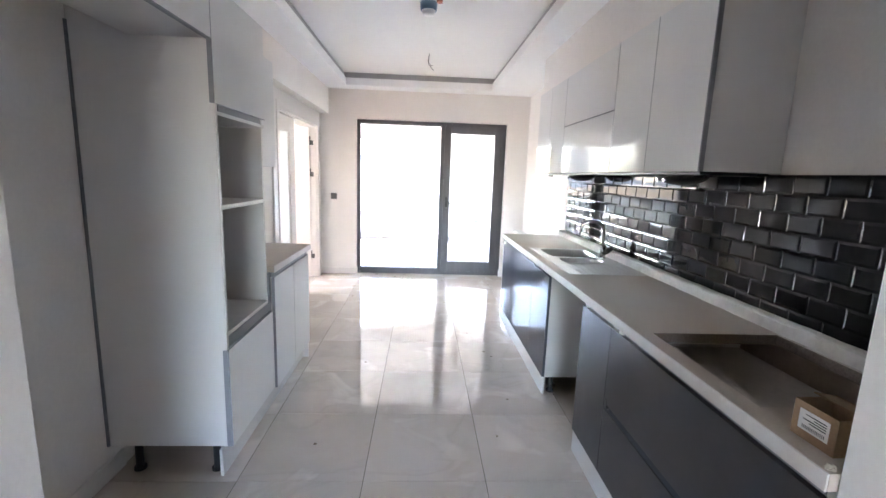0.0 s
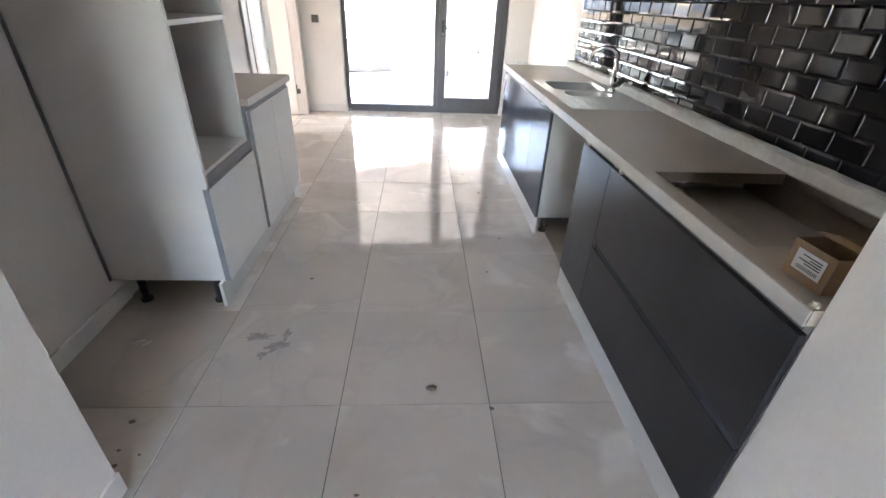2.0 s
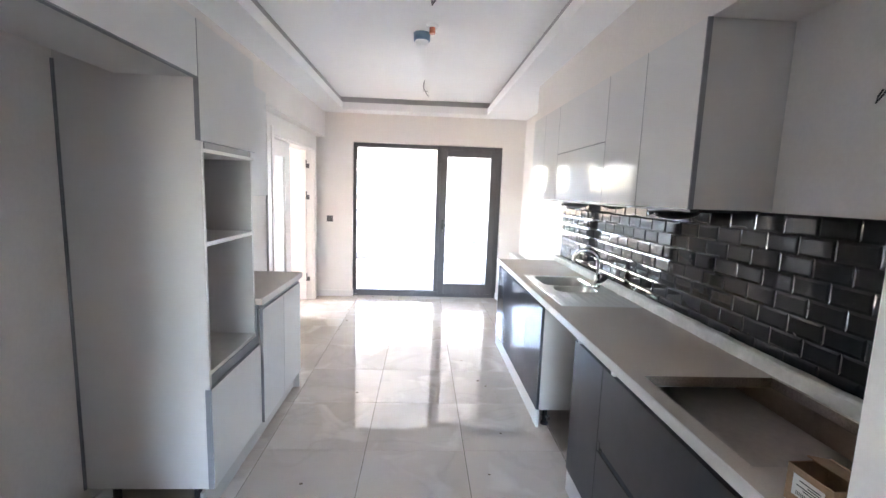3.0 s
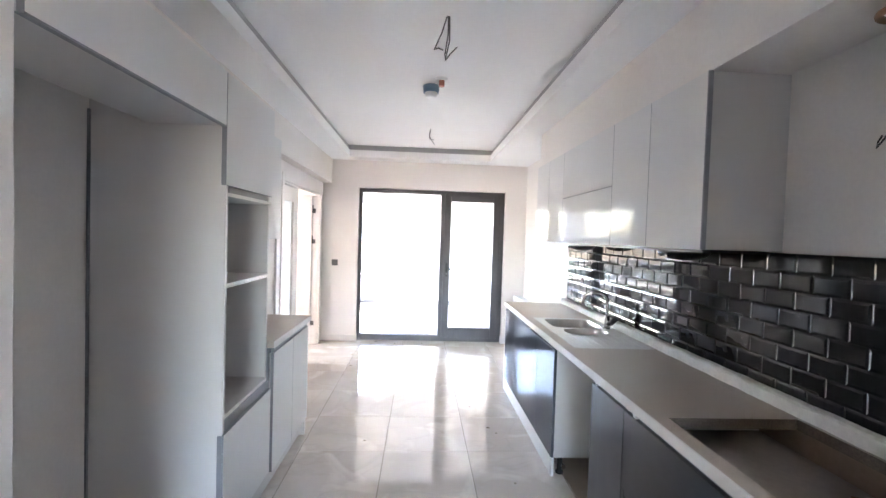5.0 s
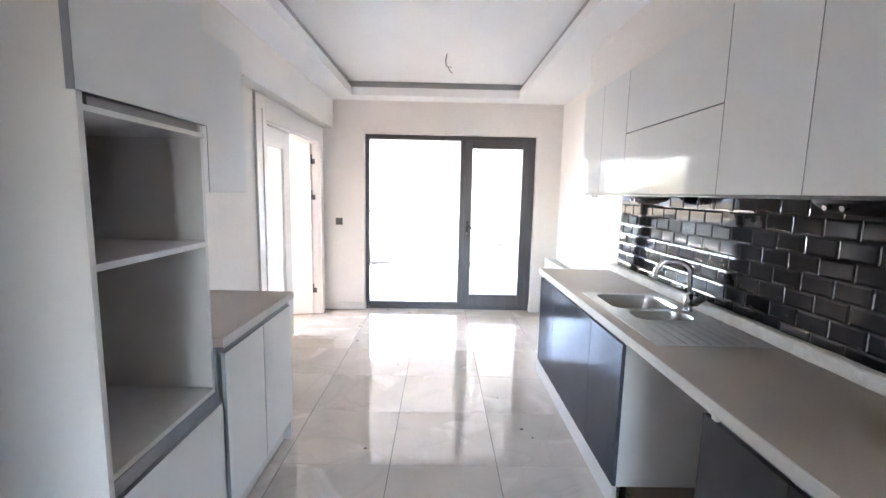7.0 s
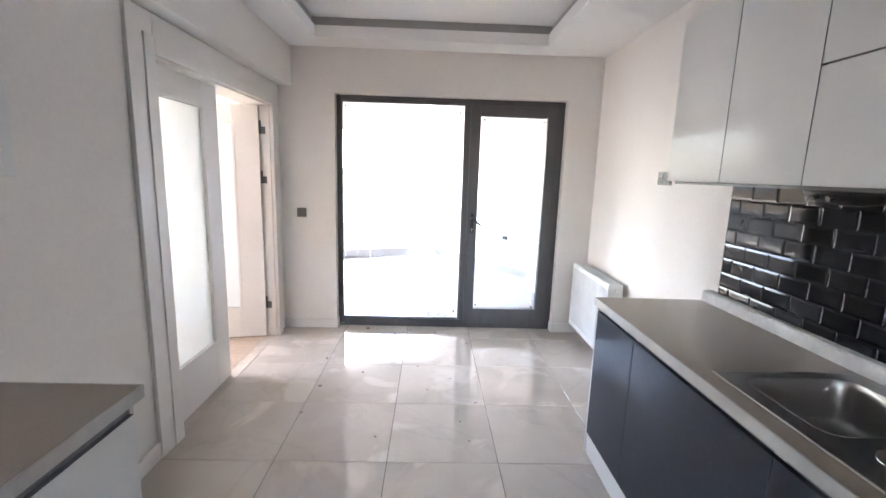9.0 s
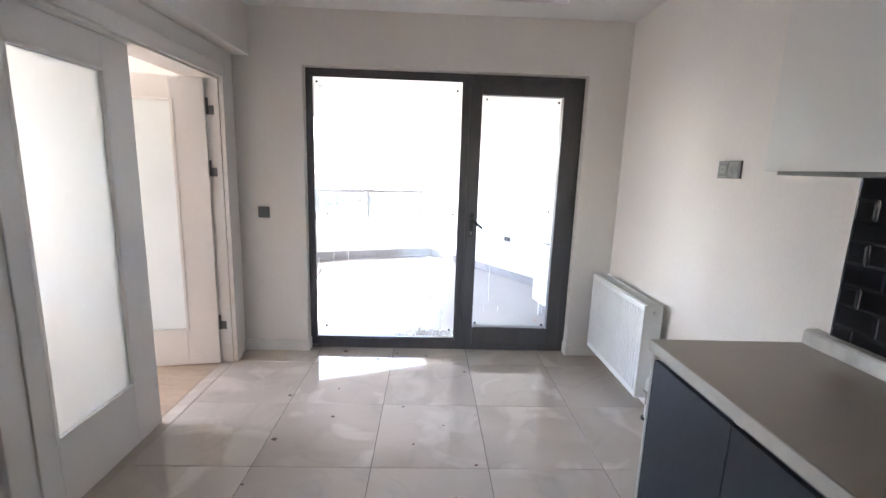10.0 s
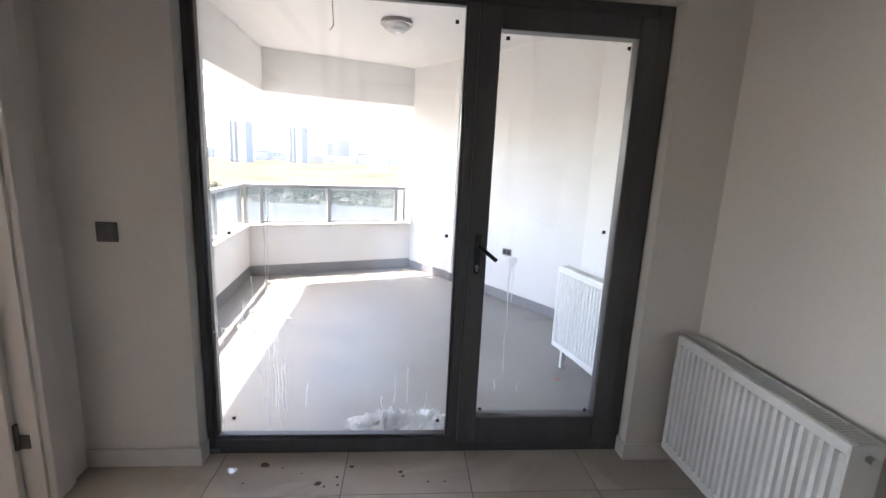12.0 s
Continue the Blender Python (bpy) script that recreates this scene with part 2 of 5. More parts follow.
# ---- mesh tools ----
def box(bm, x0, x1, y0, y1, z0, z1, bevel=0.0):
    v = [bm.verts.new(p) for p in ((x0, y0, z0), (x1, y0, z0), (x1, y1, z0), (x0, y1, z0), (x0, y0, z1), (x1, y0, z1), (x1, y1, z1), (x0, y1, z1))]
    faces = [bm.faces.new([v[i] for i in q]) for q in ((3, 2, 1, 0), (4, 5, 6, 7), (0, 1, 5, 4), (1, 2, 6, 5), (2, 3, 7, 6), (3, 0, 4, 7))]
    if bevel:
        edges = {e for f in faces for e in f.edges}
        bmesh.ops.bevel(bm, geom=list(edges), offset=bevel, segments=2, profile=0.5, affect="EDGES")
    return bm


def boxes(*rows, bevel=0.0):
    bm = bmesh.new()
    for r in rows:
        box(bm, *r, bevel=bevel)
    return bm


def rod(bm, a, b, r, n=12, r2=None):
    a, b = Vector(a), Vector(b)
    m = Matrix.Translation((a + b) / 2) @ (b - a).to_track_quat("Z", "Y").to_matrix().to_4x4()
    bmesh.ops.create_cone(bm, cap_ends=True, segments=n, radius1=r, radius2=r if r2 is None else r2, depth=(b - a).length, matrix=m)
    return bm


def prism(bm, plan, z0, z1):
    """A solid on a plan of (x, y) corners, counter-clockwise."""
    low = [bm.verts.new((x, y, z0)) for x, y in plan]
    top = [bm.verts.new((x, y, z1)) for x, y in plan]
    bm.faces.new(low[::-1])
    bm.faces.new(top)
    for i in range(len(plan)):
        j = (i + 1) % len(plan)
        bm.faces.new((low[i], low[j], top[j], top[i]))
    return bm


def bar(bm, a, b, wide, z0, z1):
    """An upright slab along the line a-b in plan."""
    a, b = Vector(a), Vector(b)
    d = (b - a).normalized()
    n = Vector((-d.y, d.x)) * wide / 2
    return prism(bm, [tuple(a - n), tuple(b - n), tuple(b + n), tuple(a + n)], z0, z1)


def tube(points, r, res=6):
    """A round pipe along points, as a bmesh."""
    bm = bmesh.new()
    pts = [Vector(p) for p in points]
    rings = []
    for i, p in enumerate(pts):
        d = (pts[min(i + 1, len(pts) - 1)] - pts[max(i - 1, 0)]).normalized()
        side = d.orthogonal().normalized() if not rings else (rings[-1][1] - d * rings[-1][1].dot(d)).normalized()
        up = d.cross(side)
        rings.append(([bm.verts.new(p + r * (math.cos(k * math.tau / res) * side + math.sin(k * math.tau / res) * up)) for k in range(res)], side))
    for (a, _), (b, _) in zip(rings, rings[1:]):
        for k in range(res):
            bm.faces.new((a[k], a[(k + 1) % res], b[(k + 1) % res], b[k]))
    bm.faces.new(rings[0][0][::-1])
    bm.faces.new(rings[-1][0])
    return bm


def smooth(bm):
    for f in bm.faces:
        f.smooth = True
    return bm


def mesh_of(name, bm, mat):
    bmesh.ops.recalc_face_normals(bm, faces=bm.faces)
    me = bpy.data.meshes.new(name)
    bm.to_mesh(me)
    bm.free()
    me.materials.append(mat)
    return me


def part(name, bm, mat, parent=None, label=""):
    ob = new(name, mesh_of(name, bm, mat))
    if parent is not None:
        ob.parent = parent
    return tagged(ob, label)


def thing(name, label, category, group="", at=(0, 0, 0)):
    ob = new(name)
    ob.empty_display_size = 0.1
    ob.location = at
    return tagged(ob, label, category, group)


def solid(name, bm, mat, label, category, group=""):
    return tagged(part(name, bm, mat), label, category, group)


def structure(name, bm, mat, label="", category=""):
    return tagged(part(name, bm, mat), label, category, kind="structure")


# ---- the shell of the kitchen ----
XL, XR, YB = -1.46, 1.48, 6.245      # left wall, right wall, window wall
YS_R, YS_L, XS_R, XS_L = 0.68, 0.90, 0.860, -0.902   # corners of the entry passage
ZS, ZC = 2.60, 2.76                  # soffit and raised ceiling
OX0, OX1, OZ = -0.955, 1.175, 2.215  # opening of the balcony door
D0, D1, DZ = 4.42, 6.028, 2.072      # opening of the double door in the left wall

structure("wall_east", boxes((XR, XR + 0.2, YS_R - 0.2, YB + 0.25, -0.05, 2.9)), WALL, "off-white painted wall behind the worktop", "wall")
structure("wall_north", boxes((XL - 0.2, OX0, YB, YB + 0.25, -0.05, 2.9), (OX1, XR, YB, YB + 0.25, -0.05, 2.9), (OX0, OX1, YB, YB + 0.25, OZ, 2.9)),
          WALL, "off-white painted wall with the balcony door", "wall")
structure("wall_west", boxes((XL - 0.2, XL, YS_L, D0, -0.05, 2.9), (XL - 0.2, XL, D1, YB, -0.05, 2.9), (XL - 0.2, XL, D0, D1, DZ, 2.9)),
          WALL, "off-white painted wall with a double door", "wall")
structure("wall_passage_east", boxes((XS_R, XR, -1.8, YS_R, -0.05, 2.9), bevel=0.004), WALL, "off-white painted wall end beside the worktop", "wall")
structure("wall_passage_west", boxes((XL - 0.2, XS_L, -1.8, YS_L, -0.05, 2.9), bevel=0.004), WALL, "off-white painted wall end beside the fridge niche", "wall")
# unseen hall added behind the passage, open towards it, window sized for fill
structure("wall_hall", boxes((-3.0, XS_L - 0.77, -2.0, -1.8, -0.05, 2.9), (XR, 3.0, -2.0, -1.8, -0.05, 2.9), (-3.2, -3.0, -5.2, -1.8, -0.05, 2.9), (3.0, 3.2, -5.2, -1.8, -0.05, 2.9),
                             (-3.0, -0.9, -5.2, -5.0, -0.05, 2.9), (0.9, 3.0, -5.2, -5.0, -0.05, 2.9), (-0.9, 0.9, -5.2, -5.0, -0.05, 0.78), (-0.9, 0.9, -5.2, -5.0, 2.35, 2.9)), WALL, "off-white walls of the unseen hall added behind", "wall")
structure("floor_hall", boxes((-3.0, 3.0, -5.0, -1.8, -0.06, -0.001)), LAMINATE, "beige laminate floor of the unseen added hall", "floor")
structure("ceiling_hall", boxes((-3.0, 3.0, -5.0, -1.8, 2.62, 2.8)), CEIL, "white ceiling of the unseen added hall", "ceiling")
structure("beam", boxes((XL, -1.335, YS_L, YB, 2.262, ZS)), WALL, "off-white painted beam above the doors", "beam")

structure("bulkhead", boxes((1.142, XR, YS_R, 4.298, 2.274, ZS)), WALL, "off-white plastered bulkhead above the wall cabinets", "bulkhead")

# gypsum ceiling: soffit all round, a lip, a shadow gap and the raised field
RX0, RX1, RY0, RY1 = -1.045, 0.88, 0.75, 5.95
bm = bmesh.new()
loops = [[bm.verts.new((x, y, z)) for x, y in c] for z in (ZS, ZS + 0.09) for c in (((XL, -1.8), (XR, -1.8), (XR, YB), (XL, YB)), ((RX0, RY0), (RX1, RY0), (RX1, RY1), (RX0, RY1)))]
for k in range(4):
    q = (k + 1) % 4
    for a, b in ((0, 1), (1, 3), (3, 2), (2, 0)):
        bm.faces.new((loops[a][k], loops[a][q], loops[b][q], loops[b][k]))
structure("ceiling_soffit", bm, CEIL, "white gypsum soffit round a raised ceiling field", "ceiling")
bm = bmesh.new()
box(bm, XL, XR, -1.8, YB, ZC, ZC + 0.1)
structure("ceiling", bm, CEIL, "white plain raised gypsum ceiling", "ceiling")

B = 0.03              # the band above the lip, greyed for its shade, lies back by this much
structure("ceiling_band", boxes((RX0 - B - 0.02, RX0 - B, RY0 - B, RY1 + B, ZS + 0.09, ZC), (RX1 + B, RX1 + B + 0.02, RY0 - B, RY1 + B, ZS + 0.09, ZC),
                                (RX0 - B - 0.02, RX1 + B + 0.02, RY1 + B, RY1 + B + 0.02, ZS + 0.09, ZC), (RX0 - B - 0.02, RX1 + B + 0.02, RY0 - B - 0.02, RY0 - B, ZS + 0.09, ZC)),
          BAND, "recessed band between the soffit lip and the raised ceiling, greyed to hold its shade", "ceiling trim")

# skirting boards
SK = 0.09


def skirting(rows):
    bm = bmesh.new()
    for r in rows:
        box(bm, *r, 0.0, SK, bevel=0.003)
    return structure("baseboard", bm, SKIRT, "white lacquered skirting board", "skirting")


skirting([(XL, OX0, YB - 0.014, YB), (OX0 - 0.002, OX0 + 0.012, YB - 0.014, YB + 0.075)])
skirting([(OX1, XR, YB - 0.014, YB), (OX1 - 0.012, OX1 + 0.002, YB - 0.014, YB + 0.075)])
skirting([(XR - 0.014, XR, 4.37, YB - 0.014)])
skirting([(XL, XL + 0.014, 3.30, D0 - 0.184)])
skirting([(XL, XL + 0.014, YS_L, 1.95)])
skirting([(XS_L, XS_L + 0.012, -1.8, YS_L)])

# floor: grout bed and polished tiles
floor = structure("floor", boxes((XL, XR, -1.8, YB + 0.08, -0.06, -0.003)), FLOOR_GROUT, "polished grey-beige marble-look porcelain floor tiles, dusty", "floor")
T = 0.6


def tile_mesh(w, d):
    bm = bmesh.new()
    box(bm, 0.0014, w - 0.0014, 0.0011, d - 0.0011, -0.012, 0.0)
    bmesh.ops.bevel(bm, geom=[e for e in bm.edges if all(v.co.z > -0.006 for v in e.verts)], offset=0.0012, segments=1, affect="EDGES")
    return mesh_of("tile", bm, PORCELAIN)


whole, narrow = tile_mesh(T, T), tile_mesh(XR - 0.942, T)
for i in range(5):
    for k in range(-5, 9):
        x, y = -1.460 + T * i, 1.226 + T * k
        if k == 8:
            me = tile_mesh(T if i < 4 else XR - 0.942, YB + 0.08 - y)
        else:
            me = whole if i < 4 else narrow
        ob = new("tile", me)
        ob.location, ob.parent = (x, y, 0), floor

doorway_tile = new("tile", mesh_of("tile", boxes((-1.544, -1.4615, D0 + 0.001, D1 - 0.001, -0.012, 0.0)), PORCELAIN))
doorway_tile.parent = floor

# ---- balcony door and window ----
FY = YB + 0.075          # room face of the frame
win = tagged(thing("window_1", "dark anthracite framed balcony door with a fixed glazed side, closed", "balcony door"), kind="structure")
FX0, FX1, FZ = OX0 + 0.002, OX1 - 0.002, OZ - 0.002
FL, FT, FB = 0.036, 0.045, 0.080   # visible widths of the fixed frame at the side, head and sill
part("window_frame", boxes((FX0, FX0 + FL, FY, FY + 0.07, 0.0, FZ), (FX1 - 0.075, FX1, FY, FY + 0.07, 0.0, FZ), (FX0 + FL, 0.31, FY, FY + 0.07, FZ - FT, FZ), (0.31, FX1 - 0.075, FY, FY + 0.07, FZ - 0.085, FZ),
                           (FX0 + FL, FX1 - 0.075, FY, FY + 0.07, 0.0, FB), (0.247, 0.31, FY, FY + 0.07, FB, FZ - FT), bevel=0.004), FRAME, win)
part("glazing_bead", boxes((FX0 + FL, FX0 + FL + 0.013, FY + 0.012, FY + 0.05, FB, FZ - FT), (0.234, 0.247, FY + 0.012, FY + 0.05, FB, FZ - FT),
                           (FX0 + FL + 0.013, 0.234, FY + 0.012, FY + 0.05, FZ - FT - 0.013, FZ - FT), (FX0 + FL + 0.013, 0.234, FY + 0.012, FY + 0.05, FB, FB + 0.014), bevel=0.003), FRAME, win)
SX0, SX1, SZ0, SZ1 = 0.292, FX1 - 0.066, 0.056, FZ - 0.055
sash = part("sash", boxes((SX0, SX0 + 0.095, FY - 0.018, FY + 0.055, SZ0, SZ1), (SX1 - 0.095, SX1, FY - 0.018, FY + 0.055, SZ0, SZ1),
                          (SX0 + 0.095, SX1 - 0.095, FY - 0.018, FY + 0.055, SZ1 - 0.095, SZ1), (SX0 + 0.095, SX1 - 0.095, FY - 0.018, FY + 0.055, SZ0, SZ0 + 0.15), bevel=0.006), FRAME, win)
pane_a = part("pane", boxes((FX0 + FL + 0.006, 0.242, FY + 0.03, FY + 0.036, FB + 0.006, FZ - FT - 0.006)), GLASS, win, "clear glass with dried paint runs")
pane_b = part("pane", boxes((SX0 + 0.09, SX1 - 0.09, FY + 0.02, FY + 0.026, SZ0 + 0.145, SZ1 - 0.09)), GLASS, sash, "clear dusty glass")
for p in (pane_a, pane_b):
    p.visible_shadow = False
part("drain_cap", boxes((FX0 + 0.01, FX0 + 0.06, FY - 0.006, FY, 0.012, 0.030), bevel=0.002), SILVERPLASTIC, win, "small grey drain cap")
bm = bmesh.new()
box(bm, 0.325, 0.357, FY - 0.030, FY - 0.018, 0.97, 1.16, bevel=0.004)
rod(bm, (0.341, FY - 0.018, 1.11), (0.341, FY - 0.062, 1.11), 0.011)
rod(bm, (0.335, FY - 0.058, 1.115), (0.425, FY - 0.066, 1.045), 0.010)
part("handle", bm, BLACK, sash, "black lever handle turned down")
part("lock", rod(rod(bmesh.new(), (0.341, FY - 0.030, 1.005), (0.341, FY - 0.036, 1.005), 0.010, 16), (0.341, FY - 0.030, 0.988), (0.341, FY - 0.036, 0.988), 0.006, 12), SILVERPLASTIC, sash, "small steel lock cylinder")
bm = bmesh.new()
for x, z in ((-0.875, 2.12), (0.197, 2.09), (-0.83, 0.18), (0.195, 0.16), (0.195, 1.14), (-0.81, 1.12)):
    box(bm, x - 0.008, x + 0.008, FY + 0.027, FY + 0.030, z - 0.008, z + 0.008)
part("spacer_sticker", bm, BLACK, win)
bm = bmesh.new()
for x, z in ((0.425, 2.036), (0.985, 2.03), (0.412, 0.233), (0.978, 0.226), (0.968, 1.185)):
    box(bm, x - 0.008, x + 0.008, FY + 0.017, FY + 0.020, z - 0.008, z + 0.008)
part("spacer_sticker", bm, BLACK, sash)

# dried paint runs on the panes
RUNS = [(pane_a, -0.634, 1.30, 0.50), (pane_a, -0.655, 1.18, 0.40), (pane_a, -0.645, 0.86, 0.72), (pane_a, -0.628, 0.66, 0.46), (pane_a, -0.612, 0.64, 0.48), (pane_a, -0.60, 0.69, 0.16),
        (pane_a, -0.590, 0.47, 0.24), (pane_a, -0.573, 0.50, 0.28), (pane_a, -0.69, 0.46, 0.19), (pane_a, -0.88, 0.76, 0.17), (pane_a, -0.865, 0.66, 0.09), (pane_a, -0.905, 0.64, 0.10), (pane_a, -0.72, 0.92, 0.13), (pane_a, -0.76, 0.80, 0.10),
        (pane_a, -0.03, 0.42, 0.16), (pane_a, 0.03, 0.46, 0.20), (pane_a, -0.10, 0.30, 0.14), (pane_a, 0.13, 0.34, 0.18), (pane_a, -0.47, 0.36, 0.12),
        (pane_b, 0.515, 1.02, 0.60), (pane_b, 0.534, 1.02, 0.20), (pane_b, 0.475, 0.40, 0.06), (pane_b, 0.60, 0.38, 0.05)]
rng = random.Random(31)
for pane, x0, z1, length in RUNS:
    y = FY + (0.0285 if pane is pane_a else 0.0185)
    bm = bmesh.new()
    n = 10
    lean = rng.uniform(-0.012, 0.012)
    pts = [(x0 + 0.003 * math.sin(k * 1.3 + x0 * 40) + lean * k / n, z1 - length * k / n, (0.0042 if k < 3 else 0.0026) * rng.uniform(0.7, 1.2) * (1 - 0.4 * k / n)) for k in range(n + 1)]
    rows = [[bm.verts.new((x + w * f, y - 0.0012 * (f == 0), z)) for f in (-1, 0, 1)] for x, z, w in pts]
    for a, b in zip(rows, rows[1:]):
        for q in (0, 1):
            bm.faces.new((a[q], b[q], b[q + 1], a[q + 1]))
    part("paint_run", bm, DRIP, pane if pane is pane_b else win)
bm = bmesh.new()
bm.faces.new([bm.verts.new((0.525 + (0.022 + 0.006 * math.sin(3 * a)) * math.cos(a), FY + 0.0178, 1.022 + (0.024 + 0.004 * math.sin(2 * a)) * math.sin(a))) for a in [k * math.tau / 20 for k in range(20)]])
part("paint_splash", bm, DRIP, pane_b)

# ---- double door in the left wall ----
dd = tagged(thing("door_1", "white lacquered double door with frosted panes, one leaf standing open", "door"), kind="structure")
bm = bmesh.new()
for s, t, e in ((0.183, 0.022, 0.005), (0.075, 0.030, 0.008)):
    box(bm, XL, XL + t, D0 - s, D0 + e, 0, DZ + s, bevel=0.004)
    box(bm, XL, XL + t, D1 - e, D1 + min(s, 0.105), 0, DZ + s, bevel=0.004)
    box(bm, XL, XL + t, D0 + e, D1 - e, DZ - e, DZ + s, bevel=0.004)
part("architrave", bm, DOORWHITE, dd)
part("jamb", boxes((XL - 0.2, XL, D0 - 0.001, D0 + 0.02, 0, DZ), (XL - 0.2, XL, D1 - 0.02, D1 + 0.001, 0, DZ), (XL - 0.2, XL, D0 + 0.02, D1 - 0.02, DZ - 0.02, DZ + 0.001)), DOORWHITE, dd)


def leaf(width, z0, z1, g0, g1, gz0, gz1):
    """A door leaf along +x from its hinge, 40 mm thick, with a glazed field; its face towards -y."""
    ob = part("leaf", boxes((0, g0, 0, 0.04, z0, z1), (g1, width, 0, 0.04, z0, z1), (g0, g1, 0, 0.04, z0, gz0), (g0, g1, 0, 0.04, gz1, z1), bevel=0.003), DOORWHITE, dd)
    bead = []
    for y0, y1 in ((-0.007, 0.003), (0.037, 0.047)):
        bead += [(g0 - 0.016, g0 + 0.004, y0, y1, gz0 - 0.016, gz1 + 0.016), (g1 - 0.004, g1 + 0.016, y0, y1, gz0 - 0.016, gz1 + 0.016),
                 (g0 + 0.004, g1 - 0.004, y0, y1, gz0 - 0.016, gz0 + 0.004), (g0 + 0.004, g1 - 0.004, y0, y1, gz1 - 0.004, gz1 + 0.016)]
    part("bead", boxes(*bead, bevel=0.002), DOORWHITE, ob)
    part("pane", boxes((g0, g1, 0.017, 0.023, gz0, gz1)), FROST, ob, "frosted white glass pane")
    return ob


shut = leaf(0.75, 0.008, 2.050, 0.085, 0.557, 0.345, 1.890)
shut.matrix_basis = pose(XL - 0.05, D0 + 0.02, 0, 0, 0, 90)
wide = leaf(0.845, 0.008, 2.050, 0.21, 0.66, 0.285, 1.89)
wide.matrix_basis = pose(XL - 0.085, D1 - 0.018, 0, 0, 0, 180 + 11)
bm = bmesh.new()
for z in (0.32, 1.45, 1.87):
    rod(bm, (XL - 0.078, D1 - 0.030, z - 0.055), (XL - 0.078, D1 - 0.030, z + 0.055), 0.010)
    box(bm, XL - 0.112, XL - 0.078, D1 - 0.036, D1 - 0.031, z - 0.005, z + 0.055)
    box(bm, XL - 0.078, XL - 0.035, D1 - 0.026, D1 - 0.020, z - 0.055, z + 0.005)
part("hinge", bm, GREYPLASTIC, dd, "dull steel hinges")
structure("threshold", boxes((XL - 0.2, -1.545, D0, D1, -0.05, 0.001)), LAMINATE, "beige laminate threshold strip", "threshold")

# next room behind the double door
structure("floor_room", boxes((-5.0, XL - 0.2, 2.4, YB, -0.05, 0.0)), LAMINATE, "beige laminate floor of the next room", "floor")
structure("wall_room", boxes((-5.2, -5.0, 2.2, 4.8, -0.05, 2.7), (-5.2, -5.0, 6.1, YB + 0.2, -0.05, 2.7), (-5.2, -5.0, 4.8, 6.1, -0.05, 0.8), (-5.2, -5.0, 4.8, 6.1, 2.3, 2.7),
                             (-5.0, XL - 0.2, 2.2, 2.4, -0.05, 2.7), (-5.0, XL - 0.2, YB, YB + 0.2, -0.05, 2.7)), WALL, "off-white walls of the next room", "wall")
structure("ceiling_room", boxes((-5.0, XL - 0.2, 2.4, YB, 2.7, 2.8)), CEIL, "white ceiling of the next room", "ceiling")
daylight = new("room_daylight", bpy.data.lights.new("room_daylight", "AREA"))
daylight.data.shape, daylight.data.size, daylight.data.size_y, daylight.data.energy = "RECTANGLE", 1.2, 1.4, 2.35
daylight.data.color = (0.95, 0.98, 1.0)
daylight.matrix_world = look((-5.02, 5.45, 1.55), (0, 5.45, 1.5))
# Fill lamp in the added hall window, lighting the near end from behind.
hall_fill = new("hall_fill", bpy.data.lights.new("hall_fill", "AREA"))
hall_fill.data.shape, hall_fill.data.size, hall_fill.data.size_y, hall_fill.data.energy = "RECTANGLE", 1.7, 1.3, 0.045
hall_fill.data.color = (1.0, 0.97, 0.94)
hall_fill.matrix_world = look((0, -5.02, 1.45), (0, 0, 1.45))

# ---- balcony ----
PC, PR = (-1.93, 9.76), (0.09, 10.50)      # corners of the parapet in plan
PL = (-1.62, 6.50)
ZB = -0.02
structure("balcony_floor", prism(bmesh.new(), [(-1.75, 6.33), (2.4, 6.33), (2.4, 11.0), (-2.3, 11.0)], -0.25, ZB), BALFLOOR, "grey balcony floor with dust and paint drops", "floor")
bm = bmesh.new()
bar(bm, (PL[0] - 0.10, PL[1]), (PC[0] - 0.10, PC[1] + 0.07), 0.2, ZB, 0.60)
structure("parapet_west", bm, BALWALL, "white plastered balcony parapet", "parapet")
bm = bmesh.new()
bar(bm, (PC[0] - 0.22, PC[1] + 0.03), (PR[0] + 0.3, PR[1] + 0.22), 0.2, ZB, 0.60)
structure("parapet_north", bm, BALWALL, "white plastered balcony parapet", "parapet")
bm = bmesh.new()
prism(bm, [(0.075, 10.46), (0.56, 9.86), (0.60, 9.74), (0.66, 9.74), (1.72, 8.10), (2.6, 8.10), (2.6, 11.2), (-0.13, 11.2)], ZB, 2.70)
prism(bm, [(1.53, YB + 0.25), (2.6, YB + 0.25), (2.6, 8.10), (1.72, 8.10), (1.36, 7.48)], ZB, 2.70)
structure("balcony_wall", bm, BALWALL, "white plastered balcony wall", "wall")
bm = bmesh.new()
bar(bm, (PL[0] - 0.08, PL[1] - 0.1), (PC[0] + 0.10, PC[1] + 0.08), 0.22, 2.215, 2.70)
structure("balcony_beam_west", bm, BALWALL, "white beam above the balcony opening", "beam")
bm = bmesh.new()
bar(bm, (PC[0] + 0.02, PC[1] + 0.115), (PR[0] + 0.3, PR[1] + 0.22), 0.22, 2.215, 2.70)
structure("balcony_beam_north", bm, BALWALL, "white beam above the balcony opening", "beam")
structure("balcony_ceiling", prism(bmesh.new(), [(-1.80, YB + 0.25), (2.6, YB + 0.25), (2.6, 11.2), (0.4, 10.95), (-2.15, 10.02)], 2.70, 2.95), BALWALL, "white balcony ceiling", "ceiling")
